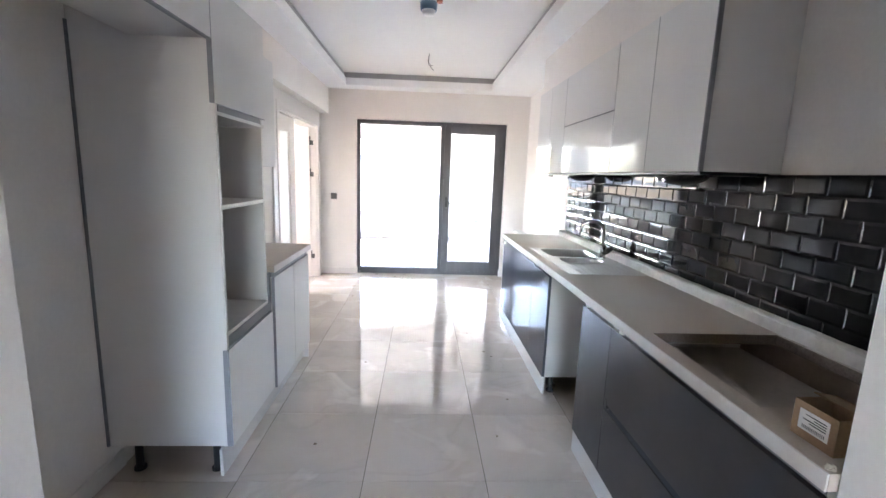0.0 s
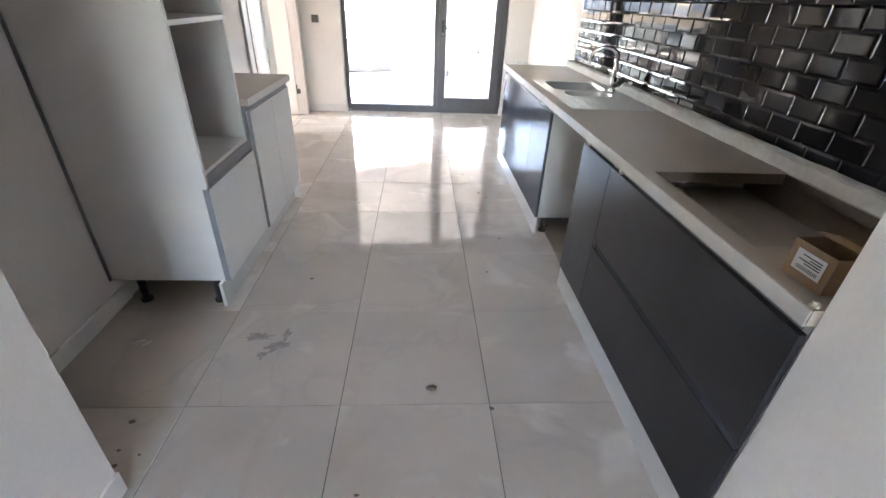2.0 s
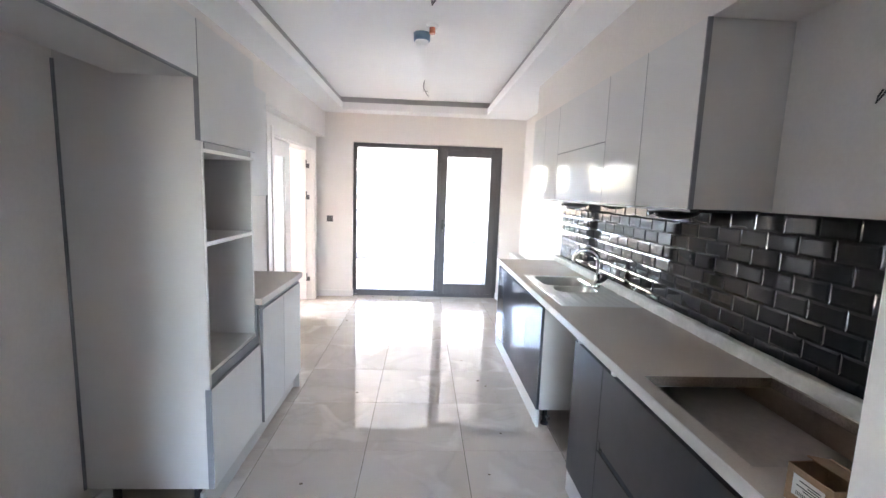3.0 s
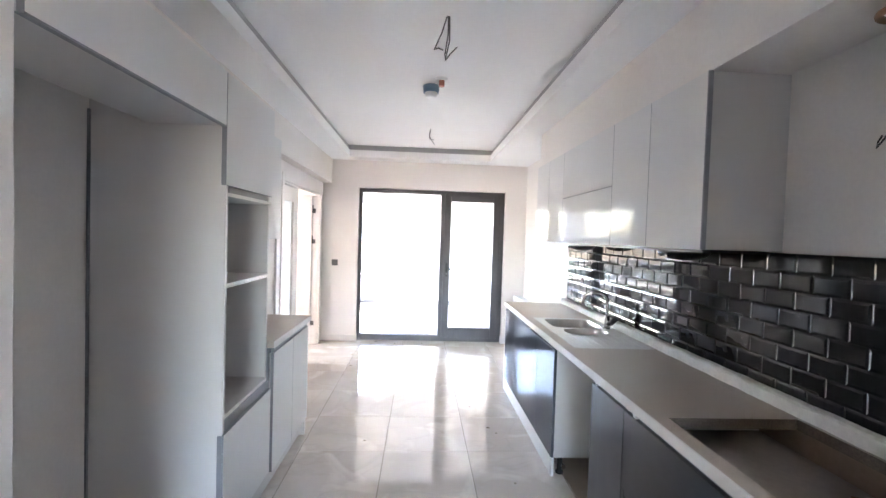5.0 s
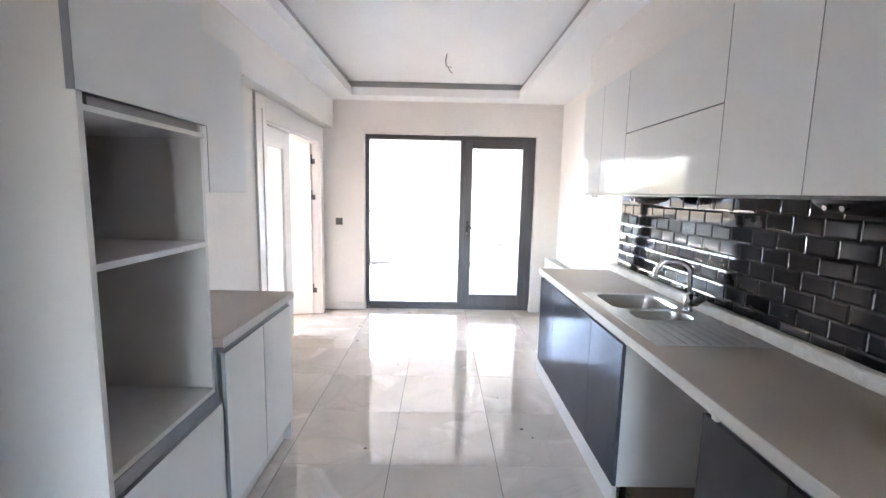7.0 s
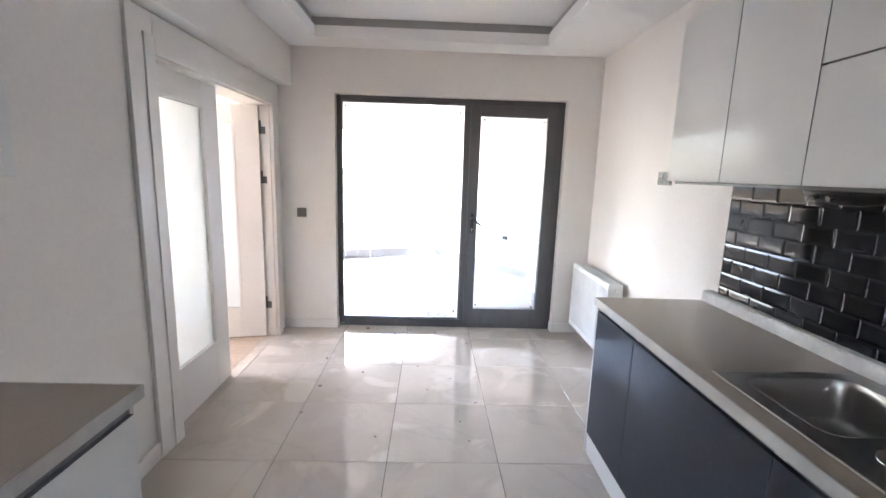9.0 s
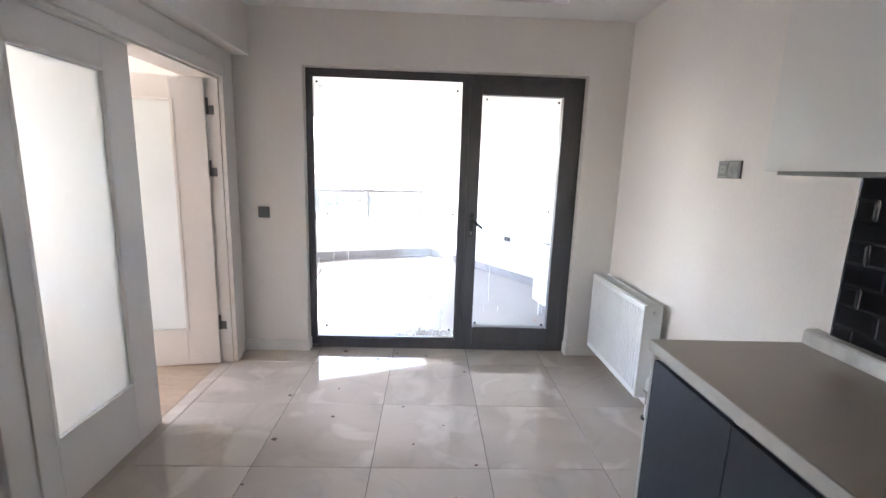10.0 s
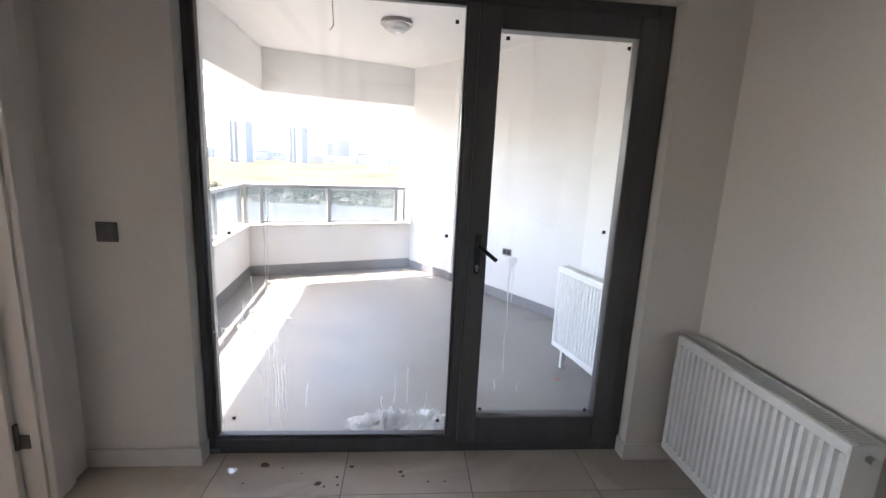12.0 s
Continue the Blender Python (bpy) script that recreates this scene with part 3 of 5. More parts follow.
structure("balcony_house_wall", boxes((OX0 - 1.4, OX0, YB + 0.25, YB + 0.27, ZB, 2.70), (OX1, 2.6, YB + 0.25, YB + 0.27, ZB, 2.70), (OX0, OX1, YB + 0.25, YB + 0.27, OZ, 2.70)), BALWALL, "white plastered house wall", "wall")


def skirt_line(pts, wide=0.012, h=0.11):
    bm = bmesh.new()
    for a, b in zip(pts, pts[1:]):
        bar(bm, a, b, wide, ZB, ZB + h)
    return structure("balcony_skirting", bm, BALSKIRT, "grey stone skirting of the balcony", "skirting")


skirt_line([(PL[0] + 0.006, PL[1]), (PC[0] + 0.004, PC[1] - 0.006)], h=0.13)
skirt_line([(PC[0], PC[1] - 0.008), (PR[0] - 0.02, PR[1] - 0.012)], h=0.13)
skirt_line([(0.070, 10.45), (0.553, 9.855), (0.592, 9.735), (0.655, 9.735), (1.712, 8.095)])


def rail_run(name, a, b, stops):
    """Aluminium rails with posts and glass between them, on the parapet."""
    rail = thing(name, "brushed aluminium balcony railing with tinted glass panels on a white parapet", "railing", "balcony railings")
    A, B = Vector(a), Vector(b)
    bm = bmesh.new()
    bar(bm, A, B, 0.05, 1.085, 1.125)
    part("handrail", bm, RAIL, rail)
    bm = bmesh.new()
    bar(bm, A, B, 0.035, 0.64, 0.665)
    part("bottom_rail", bm, RAIL, rail)
    spots = [A.lerp(B, k) for k in stops]
    for p in spots:
        bm = bmesh.new()
        d = (B - A).normalized() * 0.02
        bar(bm, p - d, p + d, 0.04, 0.60, 1.085)
        part("post", bm, RAIL, rail)
    for p, q in zip(spots, spots[1:]):
        bm = bmesh.new()
        d = (q - p).normalized() * 0.025
        bar(bm, p + d, q - d, 0.008, 0.665, 1.085)
        part("glass_panel", bm, RAILGLASS, rail).visible_shadow = False
    return rail


rail_run("balcony_railing", (PC[0] - 0.06, PC[1] + 0.05), (PR[0] - 0.10, PR[1] + 0.03), (0.012, 0.10, 0.492, 0.93, 0.988))
rail_run("balcony_railing", (PC[0] - 0.08, PC[1] + 0.01), (PL[0] - 0.07, PL[1] + 0.1), (0.012, 0.3, 0.6, 0.988))
structure("coping", bar(bar(bmesh.new(), (PL[0] - 0.10, PL[1]), (PC[0] - 0.10, PC[1] + 0.07), 0.25, 0.60, 0.625), (PC[0] - 0.24, PC[1] + 0.025), (PR[0] + 0.02, PR[1] + 0.115), 0.25, 0.602, 0.627),
          COUNTER_EDGE, "pale stone coping of the parapet", "coping")


def radiator(label, length, height, valve=True):
    """A ribbed panel radiator along +x from its origin, front towards -y, hung above the floor."""
    rad = thing("radiator", label, "radiator", "radiators")
    z0, d = 0.0, 0.10
    bm = bmesh.new()
    n = max(8, int(length / 0.0335))
    step = length / n
    prof = []
    for i in range(n):
        prof += [(i * step + step * f, -0.015 if 0.20 < f < 0.80 else 0.0) for f in (0.12, 0.25, 0.75, 0.88)]
    for k in range(len(prof) - 1):
        (xa, ya), (xb, yb) = prof[k], prof[k + 1]
        bm.faces.new([bm.verts.new(p) for p in ((xa, ya, z0 + 0.04), (xb, yb, z0 + 0.04), (xb, yb, z0 + height - 0.04), (xa, ya, z0 + height - 0.04))])
    bmesh.ops.remove_doubles(bm, verts=bm.verts, dist=0.0005)
    box(bm, 0, length, 0.001, 0.012, z0 + 0.005, z0 + height - 0.005)
    part("front_panel", bm, ENAMEL, rad, "ribbed white panel")
    for z in (z0, z0 + height - 0.040):
        part("rim", boxes((0, length, -0.016, 0.001, z, z + 0.040), bevel=0.004), ENAMEL, rad)
    for x in (0, length - step * 0.20):
        part("edge_strip", boxes((x, x + step * 0.20, -0.0155, 0.001, z0 + 0.03, z0 + height - 0.03)), ENAMEL, rad)
    part("back_panel", boxes((0.004, length - 0.004, d - 0.012, d, z0 + 0.005, z0 + height - 0.005)), ENAMEL, rad)
    for x in (-0.002, length - 0.001):
        part("side_cover", boxes((x, x + 0.003, -0.015, d, z0, z0 + height), bevel=0.001), ENAMEL, rad)
    bars = [(0.002, length - 0.002, 0.004, 0.010, z0 + height - 0.004, z0 + height), (0.002, length - 0.002, d - 0.008, d - 0.002, z0 + height - 0.004, z0 + height)]
    k = 0.012
    while k < length - 0.01:
        bars.append((k, k + 0.003, 0.010, d - 0.008, z0 + height - 0.016, z0 + height - 0.001))
        k += 0.014
    part("top_grille", boxes(*bars), ENAMEL, rad)
    for x in (0.12, length - 0.12):
        part("bracket", boxes((x, x + 0.03, d, d + 0.035, z0 + 0.06, z0 + height - 0.1)), ENAMEL, rad)
    for z, q in ((height - 0.045, 0.018), (0.05, 0.033)):
        part("plug", rod(bmesh.new(), (length + 0.002, d / 2, z), (length + 0.002 + q, d / 2, z), 0.012), CHROME, rad)
    return rad


rad_a = radiator("white ribbed panel radiator under bare wall, above the skirting", 0.83, 0.60)
rad_a.matrix_basis = pose(1.335, 6.165, 0.125, 0, 0, -90)
valve = thing("radiator_valve", "white thermostatic radiator valve with pipes from the floor", "valve", at=(1.385, 5.298, 0))
bm = rod(rod(bmesh.new(), (0, 0.0, 0.10), (0, 0.0, 0.20), 0.011), (0, 0.035, 0.175), (0, -0.005, 0.175), 0.012)
part("body", bm, CHROME, valve)
bm = rod(rod(bmesh.new(), (0, 0, 0.195), (0, 0, 0.265), 0.021, 16, 0.018), (0, 0, 0.265), (0, 0, 0.275), 0.018, 16, 0.008)
part("knob", smooth(bm), ENAMEL, valve)
bm = rod(rod(bmesh.new(), (0, 0, 0.0), (0, 0, 0.105), 0.008), (0.03, 0.02, 0.0), (0.03, 0.02, 0.10), 0.008)
part("pipe", bm, ENAMEL, valve)
bm = rod(rod(bmesh.new(), (0, 0, 0.0), (0, 0, 0.014), 0.024, 16), (0.03, 0.02, 0), (0.03, 0.02, 0.014), 0.024, 16)
part("rosette", bm, BLACK, valve, "black floor rosettes")
rad_b = radiator("white ribbed panel radiator on the balcony wall", 0.80, 0.62)
rad_b.matrix_basis = pose(1.165, 7.385, 0.145, 0, 0, -77)
for s in (0.06, 0.72):
    part("foot", boxes((s, s + 0.025, 0.03, 0.07, -0.165, 0.01)), ENAMEL, rad_b)

# balcony odds and ends
lamp = thing("ceiling_lamp", "round glass ceiling lamp with a dark metal rim, unlit", "lamp", at=(-0.132, 8.50, 2.70))
bm = bmesh.new()
bmesh.ops.create_uvsphere(bm, u_segments=28, v_segments=12, radius=0.12, matrix=Matrix.Diagonal((1, 1, 0.62, 1)))
bmesh.ops.delete(bm, geom=[v for v in bm.verts if v.co.z > 0.001], context="VERTS")
for v in bm.verts:
    v.co.z -= 0.03
part("shade", smooth(bm), LENS, lamp, "ribbed clear glass bowl")
bm = rod(bmesh.new(), (0, 0, -0.035), (0, 0, 0), 0.145, 32, 0.135)
part("rim", bm, SILVERPLASTIC, lamp)


def hanging(name, label, pts, mat=WIREINS, r=0.0035):
    ob = solid(name, smooth(tube(pts, r)), mat, label, "cable", "hanging cables")
    return ob


hanging("cable", "thin bare cable hanging from the balcony ceiling", [(-0.62, 8.05, 2.71), (-0.615, 8.05, 2.60), (-0.61, 8.04, 2.50), (-0.625, 8.03, 2.47), (-0.64, 8.03, 2.46)])
for x, y, z in ((-1.86, 9.40, 2.00), (-1.82, 9.50, 1.97), (-1.16, 10.10, 1.84)):
    hanging("cable", "thin grey cable hanging from the balcony beam", [(x, y, 2.23), (x + 0.006, y, 2.10), (x - 0.004, y, z)], SILVERPLASTIC, 0.005)
sock = thing("wall_socket", "grey double socket on the balcony wall", "socket", "sockets")
sock.matrix_basis = pose(1.140, 8.990, 0.540, 0, 0, -57)
part("plate", boxes((-0.07, 0.07, -0.008, 0.0, -0.04, 0.04), bevel=0.003), SILVERPLASTIC, sock)
for y in (-0.055, 0.006):
    part("insert", boxes((y, y + 0.049, -0.011, -0.008, -0.025, 0.025)), BLACK, sock)


def crumpled(name, label, category, at, size, mat, seed, n=3):
    """A crumpled heap: a rough sheet folded by noise."""
    rng = random.Random(seed)
    bm = bmesh.new()
    for _ in range(n):
        o = Vector((rng.uniform(-0.6, 0.6) * size[0], rng.uniform(-0.4, 0.4) * size[1], 0))
        g = bmesh.ops.create_icosphere(bm, subdivisions=3, radius=1.0)
        for v in g["verts"]:
            p = v.co.copy()
            k = 0.55 + 0.75 * abs(noise.noise(p * 2.3 + Vector((seed * 3.1, o.x * 9, 0))))
            k += 0.25 * noise.noise(p * 6.5 + Vector((0, seed, o.y * 7)))
            v.co = Vector((p.x * k * size[0] * 0.5, p.y * k * size[1] * 0.5, max(0.0, p.z * k * size[2] + size[2] * 0.3))) + o
    ob = solid(name, bm, mat, label, category)
    ob.location = at
    return ob


def wrap(at, length, depth, height, seed):
    """A thin sheet pushed together into sharp folds, with a ragged edge."""
    bm = bmesh.new()
    nu, nv = 90, 36
    grid = []
    for a in range(nu + 1):
        line = []
        for b in range(nv + 1):
            u, v = a / nu, b / nv
            p = Vector((u * 7, v * 2.6, seed))
            fold = (1 - abs(noise.noise(p * 1.4))) ** 4 + 0.6 * (1 - abs(noise.noise(p * 3.1 + Vector((4, 1, 0))))) ** 5
            fade = min(1, 5 * v, 5 * (1 - v)) * min(1, 0.25 + 2.2 * u, 8 * (1 - u))
            edge = 0.5 + 0.45 * u + 0.5 * noise.noise(Vector((u * 5, (v > 0.5) * 9, seed + 2)))
            line.append(bm.verts.new(((u - 0.5) * length + 0.02 * noise.noise(p * 2), (v - 0.5) * depth * edge, 0.003 + height * fade * (0.15 + 0.75 * fold))))
        grid.append(line)
    for a, b in zip(grid, grid[1:]):
        for k in range(nv):
            bm.faces.new((a[k], b[k], b[k + 1], a[k + 1]))
    ob = solid("plastic_wrap", bm, RAG, "crumpled grey-white plastic wrap dropped on the balcony floor", "rubbish")
    ob.location = at
    return ob


wrap((-0.01, 6.60, ZB), 0.58, 0.20, 0.070, 3)
rng = random.Random(17)
for k in range(15):
    ob = crumpled("plaster_scrap", "thin curled pale plaster scrap on the sunlit balcony floor", "rubbish", (rng.gauss(-1.30, 0.09), rng.gauss(8.12, 0.17), ZB), (rng.uniform(0.05, 0.13), rng.uniform(0.025, 0.05), rng.uniform(0.012, 0.03)), UPSTAND, 40 + k, 2)
    ob.rotation_euler = (0, 0, rng.uniform(0, 3.1))
for x, y, turn in ((-1.56, 9.30, 40), (0.02, 10.28, 20), (0.33, 9.86, 10)):
    ob = solid("plaster_chip", boxes((-0.05, 0.05, -0.02, 0.02, 0, 0.012), bevel=0.005), UPSTAND, "flat pale plaster chip lying on the balcony floor", "rubbish", "plaster chips")
    ob.matrix_basis = pose(x, y, ZB, 0, 0, turn)
solid("red_scrap", boxes((-0.02, 0.02, -0.012, 0.012, 0, 0.004)), COPPER, "small red scrap on the balcony floor", "scrap").location = (1.13, 7.14, ZB)

# ---- outdoors: one ground sheet, scrub, road and far towers ----
def land(x, y):
    d = math.hypot(x, y)
    s = min(max((d - 140) / 500, 0), 1)
    return -13 + 5.0 * s * s * (3 - 2 * s) + (0.8 * noise.noise(Vector((x / 60, y / 60, 0))) if d > 60 else 0)


bm = bmesh.new()
rings = [30, 60, 90, 115, 140, 170, 210, 260, 320, 400, 500, 650, 900, 1400, 2600, 4800]
spokes = 72
grid = [[bm.verts.new((r * math.sin(k * math.tau / spokes), r * math.cos(k * math.tau / spokes), land(r * math.sin(k * math.tau / spokes), r * math.cos(k * math.tau / spokes)))) for k in range(spokes)] for r in rings]
hub = bm.verts.new((0, 0, -13))
for k in range(spokes):
    bm.faces.new((hub, grid[0][k], grid[0][(k + 1) % spokes]))
    for a, b in zip(grid, grid[1:]):
        bm.faces.new((a[k], b[k], b[(k + 1) % spokes], a[(k + 1) % spokes]))
DRY = material("dry_grass_soil", (0.080, 0.068, 0.052), rough=0.95, spec=0.0, grain=0.4, grain_scale=0.35, stain=0.35, stain_scale=0.03)
structure("ground", smooth(bm), DRY, "dry yellow grassland reaching to the city", "ground")
ASPHALT = material("asphalt", (0.07, 0.069, 0.067), rough=0.9, spec=0.0, grain=0.1, grain_scale=2)
bm = bmesh.new()
seg = [(-260 + 20 * k, 118 + 9 * math.sin(k / 6)) for k in range(27)]
left = [bm.verts.new((x, y - 7, land(x, y) + 0.9)) for x, y in seg]
verge = [bm.verts.new((x, y - 30, land(x, y - 30) - 0.8)) for x, y in seg]
right = [bm.verts.new((x, y + 7, land(x, y) + 0.9)) for x, y in seg]
for k in range(26):
    bm.faces.new((left[k], left[k + 1], right[k + 1], right[k]))
    bm.faces.new((verge[k], verge[k + 1], left[k + 1], left[k]))
structure("road", bm, ASPHALT, "grey asphalt road below the building", "road")
LEAF = material("scrub_foliage", (0.085, 0.095, 0.07), rough=0.9, spec=0.0, grain=0.3, grain_scale=0.8, stain=0.3, stain_scale=0.1)
rng = random.Random(11)
verts, faces = [], []
for _ in range(1500):
    x, y = rng.uniform(-230, 150), rng.uniform(132, 190)
    z, s = land(x, y), rng.uniform(0.8, 1.8)
    for _ in range(36):
        c = Vector((x + rng.gauss(0, s * 0.6), y + rng.gauss(0, s * 0.6), z + abs(rng.gauss(0.5, 0.5)) * s))
        i = len(verts)
        for _ in range(4):
            verts.append(c + Vector((rng.gauss(0, 1), rng.gauss(0, 1), rng.gauss(0, 0.8))) * s * 0.22)
        faces += [(i, i + 1, i + 2), (i, i + 2, i + 3)]
me = bpy.data.meshes.new("scrub")
me.from_pydata(verts, [], faces)
me.materials.append(LEAF)
tagged(new("scrub", me), "dark green scrub on the slope below the field", "shrubs", kind="stuff")

TOWER = material("tower_render", (0.50, 0.46, 0.41), rough=0.8, spec=0.1, grain=0.05, grain_scale=0.3, stain=0.1, stain_scale=0.05)
TOWERBLUE = material("tower_blue_panel", (0.25, 0.25, 0.28), rough=0.5, grain=0.05, grain_scale=0.3)
DARKWIN = material("tower_window", (0.09, 0.09, 0.095), rough=0.5, stain=0.2, stain_scale=0.2, spec=0.05)

CITY = material("city_concrete", (0.40, 0.385, 0.365), rough=0.85, spec=0.1, grain=0.08, grain_scale=0.3, stain=0.25, stain_scale=0.02)


def tower(at, w, d, h, stripe, storeys, columns, turn=0):
    t = thing("tower_block", "distant white high-rise apartment block with a blue strip", "building", "distant towers", at=(at[0], at[1], land(*at) - 2))
    t.rotation_euler = (0, 0, radians(turn))
    part("wall", boxes((-w / 2, w / 2, -d / 2, d / 2, 0, h), (-w / 4, w / 4, -d / 4, d / 4, h, h + 2.5)), TOWER if stripe else CITY, t)
    if stripe:
        part("strip", boxes((w * stripe[0], w * stripe[1], -d / 2 - 0.4, -d / 2, 0, h - 1)), TOWERBLUE, t)
    stacks = (-0.43, -0.24) if stripe else [(c + 0.5) / columns - 0.5 for c in range(columns)]
    half = 0.055 * w if stripe else 0.28 * w / columns
    me = mesh_of("window", boxes((-half, half, -0.3, 0.1, 0, 1.5)), DARKWIN)
    for k in range(storeys):
        for x in stacks:
            o = new("window", me)
            o.parent = t
            o.location = (x * w, -d / 2, 2 + k * (h - 3) / storeys)
    return t


def bearing(px_angle, dist):
    a = radians(px_angle - 1.3)
    return (dist * math.sin(a), 4.3 + dist * math.cos(a))


tower(bearing(-18.3, 600), 27, 16, 50, (0.16, 0.42), 17, 6, 18)
tower(bearing(-11.95, 700), 27, 16, 53, (0.14, 0.42), 17, 6, 12)
for a, dist, w, h in ((-8.3, 1100, 16, 46), (-6.6, 1100, 24, 54), (-7.4, 1050, 18, 32), (-3.7, 900, 42, 24), (-2.6, 950, 30, 18), (-0.5, 900, 18, 46), (-16.0, 1100, 30, 22), (-14.5, 1100, 40, 18), (-21.5, 1000, 40, 20), (-23.5, 900, 30, 24), (2.5, 1000, 40, 26)):
    tower(bearing(a, dist), w, 18, h, None, int(h / 4), 4, 10)
rng = random.Random(4)
bm = bmesh.new()
for _ in range(260):
    a, dist = rng.uniform(-48, 25), rng.uniform(750, 1500)
    x, y = bearing(a, dist)
    w, h = rng.uniform(8, 22), rng.uniform(5, 16)
    box(bm, x - w, x + w, y - 8, y + 8, land(x, y) - 3, land(x, y) + h)
tagged(part("city_houses", bm, CITY), "far pale low houses of the city", "houses", kind="stuff")

# ---- worktop side: base units ----
FX = 0.848             # front face of the base fronts
CB = 0.865             # front of the carcasses
TOP, THK = 0.90, 0.04  # worktop height and thickness
Y0, Y1 = 0.683, 4.36   # ends of the worktop
FZ0, FZ1 = 0.125, 0.832


def front(name, y0, y1, z0, z1, mat, parent, x=FX, label="", side=1, t=0.018):
    """A flat front panel 18 mm thick in the plane x; side 1 faces -x, side -1 faces +x."""
    x0, x1 = (x, x + t) if side > 0 else (x - t, x)
    ob = part(name, boxes((x0, x1, y0 + 0.0018, y1 - 0.0018, z0, z1), bevel=0.0012), mat, parent, label)
    ob.data.materials.append(EDGE if mat is GLOSS else mat)
    for f in ob.data.polygons:
        f.material_index = 0 if abs(f.normal.x) > 0.9 else 1
    return ob


def base_unit(label, y0, y1, fronts, skin=ANTHRACITE, back=CARCASS):
    u = thing("base_cabinet", label, "cabinet", "base cabinets under the long worktop")
    for a in (y0 + 0.001, y1 - 0.018):
        part("side_panel", boxes((CB + 0.002, XR - 0.03, a, a + 0.017, FZ0, TOP - THK)), CARCASS, u)
    part("bottom_panel", boxes((CB + 0.002, XR - 0.03, y0 + 0.018, y1 - 0.018, FZ0, FZ0 + 0.018)), CARCASS, u)
    part("back_panel", boxes((XR - 0.04, XR - 0.03, y0 + 0.018, y1 - 0.018, FZ0 + 0.018, TOP - THK)), back, u)
    part("grip_channel", boxes((CB + 0.002, CB + 0.02, y0 + 0.018, y1 - 0.018, FZ1 - 0.02, TOP - THK)), EDGE, u)
    for a, b, z0, z1, kind in fronts:
        front(kind, a, b, z0, z1, skin, u)
    for x in (CB + 0.06, XR - 0.1):
        for y in (y0 + 0.05, y1 - 0.05):
            part("leg", rod(rod(bmesh.new(), (x, y, 0.0), (x, y, 0.012), 0.026, 14), (x, y, 0.012), (x, y, FZ0), 0.017, 12), BLACK, u)
    return u


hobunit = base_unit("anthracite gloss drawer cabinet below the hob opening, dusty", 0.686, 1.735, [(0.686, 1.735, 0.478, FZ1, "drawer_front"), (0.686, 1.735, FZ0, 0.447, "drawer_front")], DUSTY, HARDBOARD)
part("grip_rail", boxes((FX + 0.005, FX + 0.03, 0.690, 1.695, 0.445, 0.474), bevel=0.003), ANTHRACITE, hobunit, "dark grey grip rail")
part("end_cap", boxes((FX - 0.002, FX + 0.012, 1.703, 1.729, 0.458, 0.500), bevel=0.002), BLACK, hobunit, "black plastic end cap")
part("drawer_cover", boxes((CB + 0.02, XR - 0.045, 0.706, 1.716, 0.742, 0.757), bevel=0.001), COVER, hobunit, "grey-brown cover board over the drawer")
part("drawer_box", boxes((CB + 0.02, XR - 0.06, 0.72, 1.695, 0.50, 0.512), (CB + 0.02, XR - 0.06, 0.72, 0.735, 0.512, 0.66), (CB + 0.02, XR - 0.06, 1.68, 1.695, 0.512, 0.66)), CARCASS, hobunit)
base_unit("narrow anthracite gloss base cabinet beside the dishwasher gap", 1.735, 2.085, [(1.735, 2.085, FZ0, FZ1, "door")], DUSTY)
base_unit("anthracite gloss base cabinet under the draining board", 2.70, 3.12, [(2.70, 3.12, FZ0, FZ1, "door")])
base_unit("wide anthracite gloss sink cabinet", 3.12, 3.915, [(3.12, 3.915, FZ0, FZ1, "door")])
base_unit("anthracite gloss end cabinet beside the radiator", 3.915, 4.335, [(3.915, 4.335, FZ0, FZ1, "door")])
solid("end_panel", boxes((FX, XR - 0.03, 4.3365, 4.352, 0.0, TOP - THK), bevel=0.0015), CARCASS, "white melamine panel closing the cabinet row", "panel")
for a, b in ((0.70, 2.08), (2.70, 4.335)):
    solid("plinth", boxes((0.853, 0.869, a, b, 0.001, FZ0 - 0.003), bevel=0.0015), CARCASS, "white plinth board under the base cabinets", "plinth", "plinths")
bm = rod(bmesh.new(), (0.93, 2.682, 0.075), (0.93, 2.70, 0.075), 0.014)
solid("cable_gland", bm, CHROME, "small round gland in the cabinet side by the gap", "fitting")
solid("pipe_stub", rod(bmesh.new(), (1.30, 2.40, 0.30), (1.46, 2.40, 0.30), 0.012), CHROME, "capped water pipe in the dishwasher gap", "pipe")

# worktop with openings for sink and hob
HX0, HX1, HY0, HY1 = 0.90, 1.405, 0.945, 1.495
KX0, KX1, KY0, KY1 = 0.925, 1.385, 2.53, 3.455
work = thing("worktop", "long taupe laminate worktop with empty hob cut-out, pale edge", "worktop")
bm = bmesh.new()
for a, b, c0, c1 in ((Y0, HY0, 0, 0), (HY0, HY1, HX0, HX1), (HY1, KY0, 0, 0), (KY0, KY1, KX0, KX1), (KY1, Y1, 0, 0)):
    if c1:
        box(bm, 0.842, c0, a, b, TOP - THK, TOP)
        box(bm, c1, XR - 0.002, a, b, TOP - THK, TOP)
    else:
        box(bm, 0.842, XR - 0.002, a, b, TOP - THK, TOP)
bmesh.ops.remove_doubles(bm, verts=bm.verts, dist=0.0004)
part("top", bm, COUNTER, work)
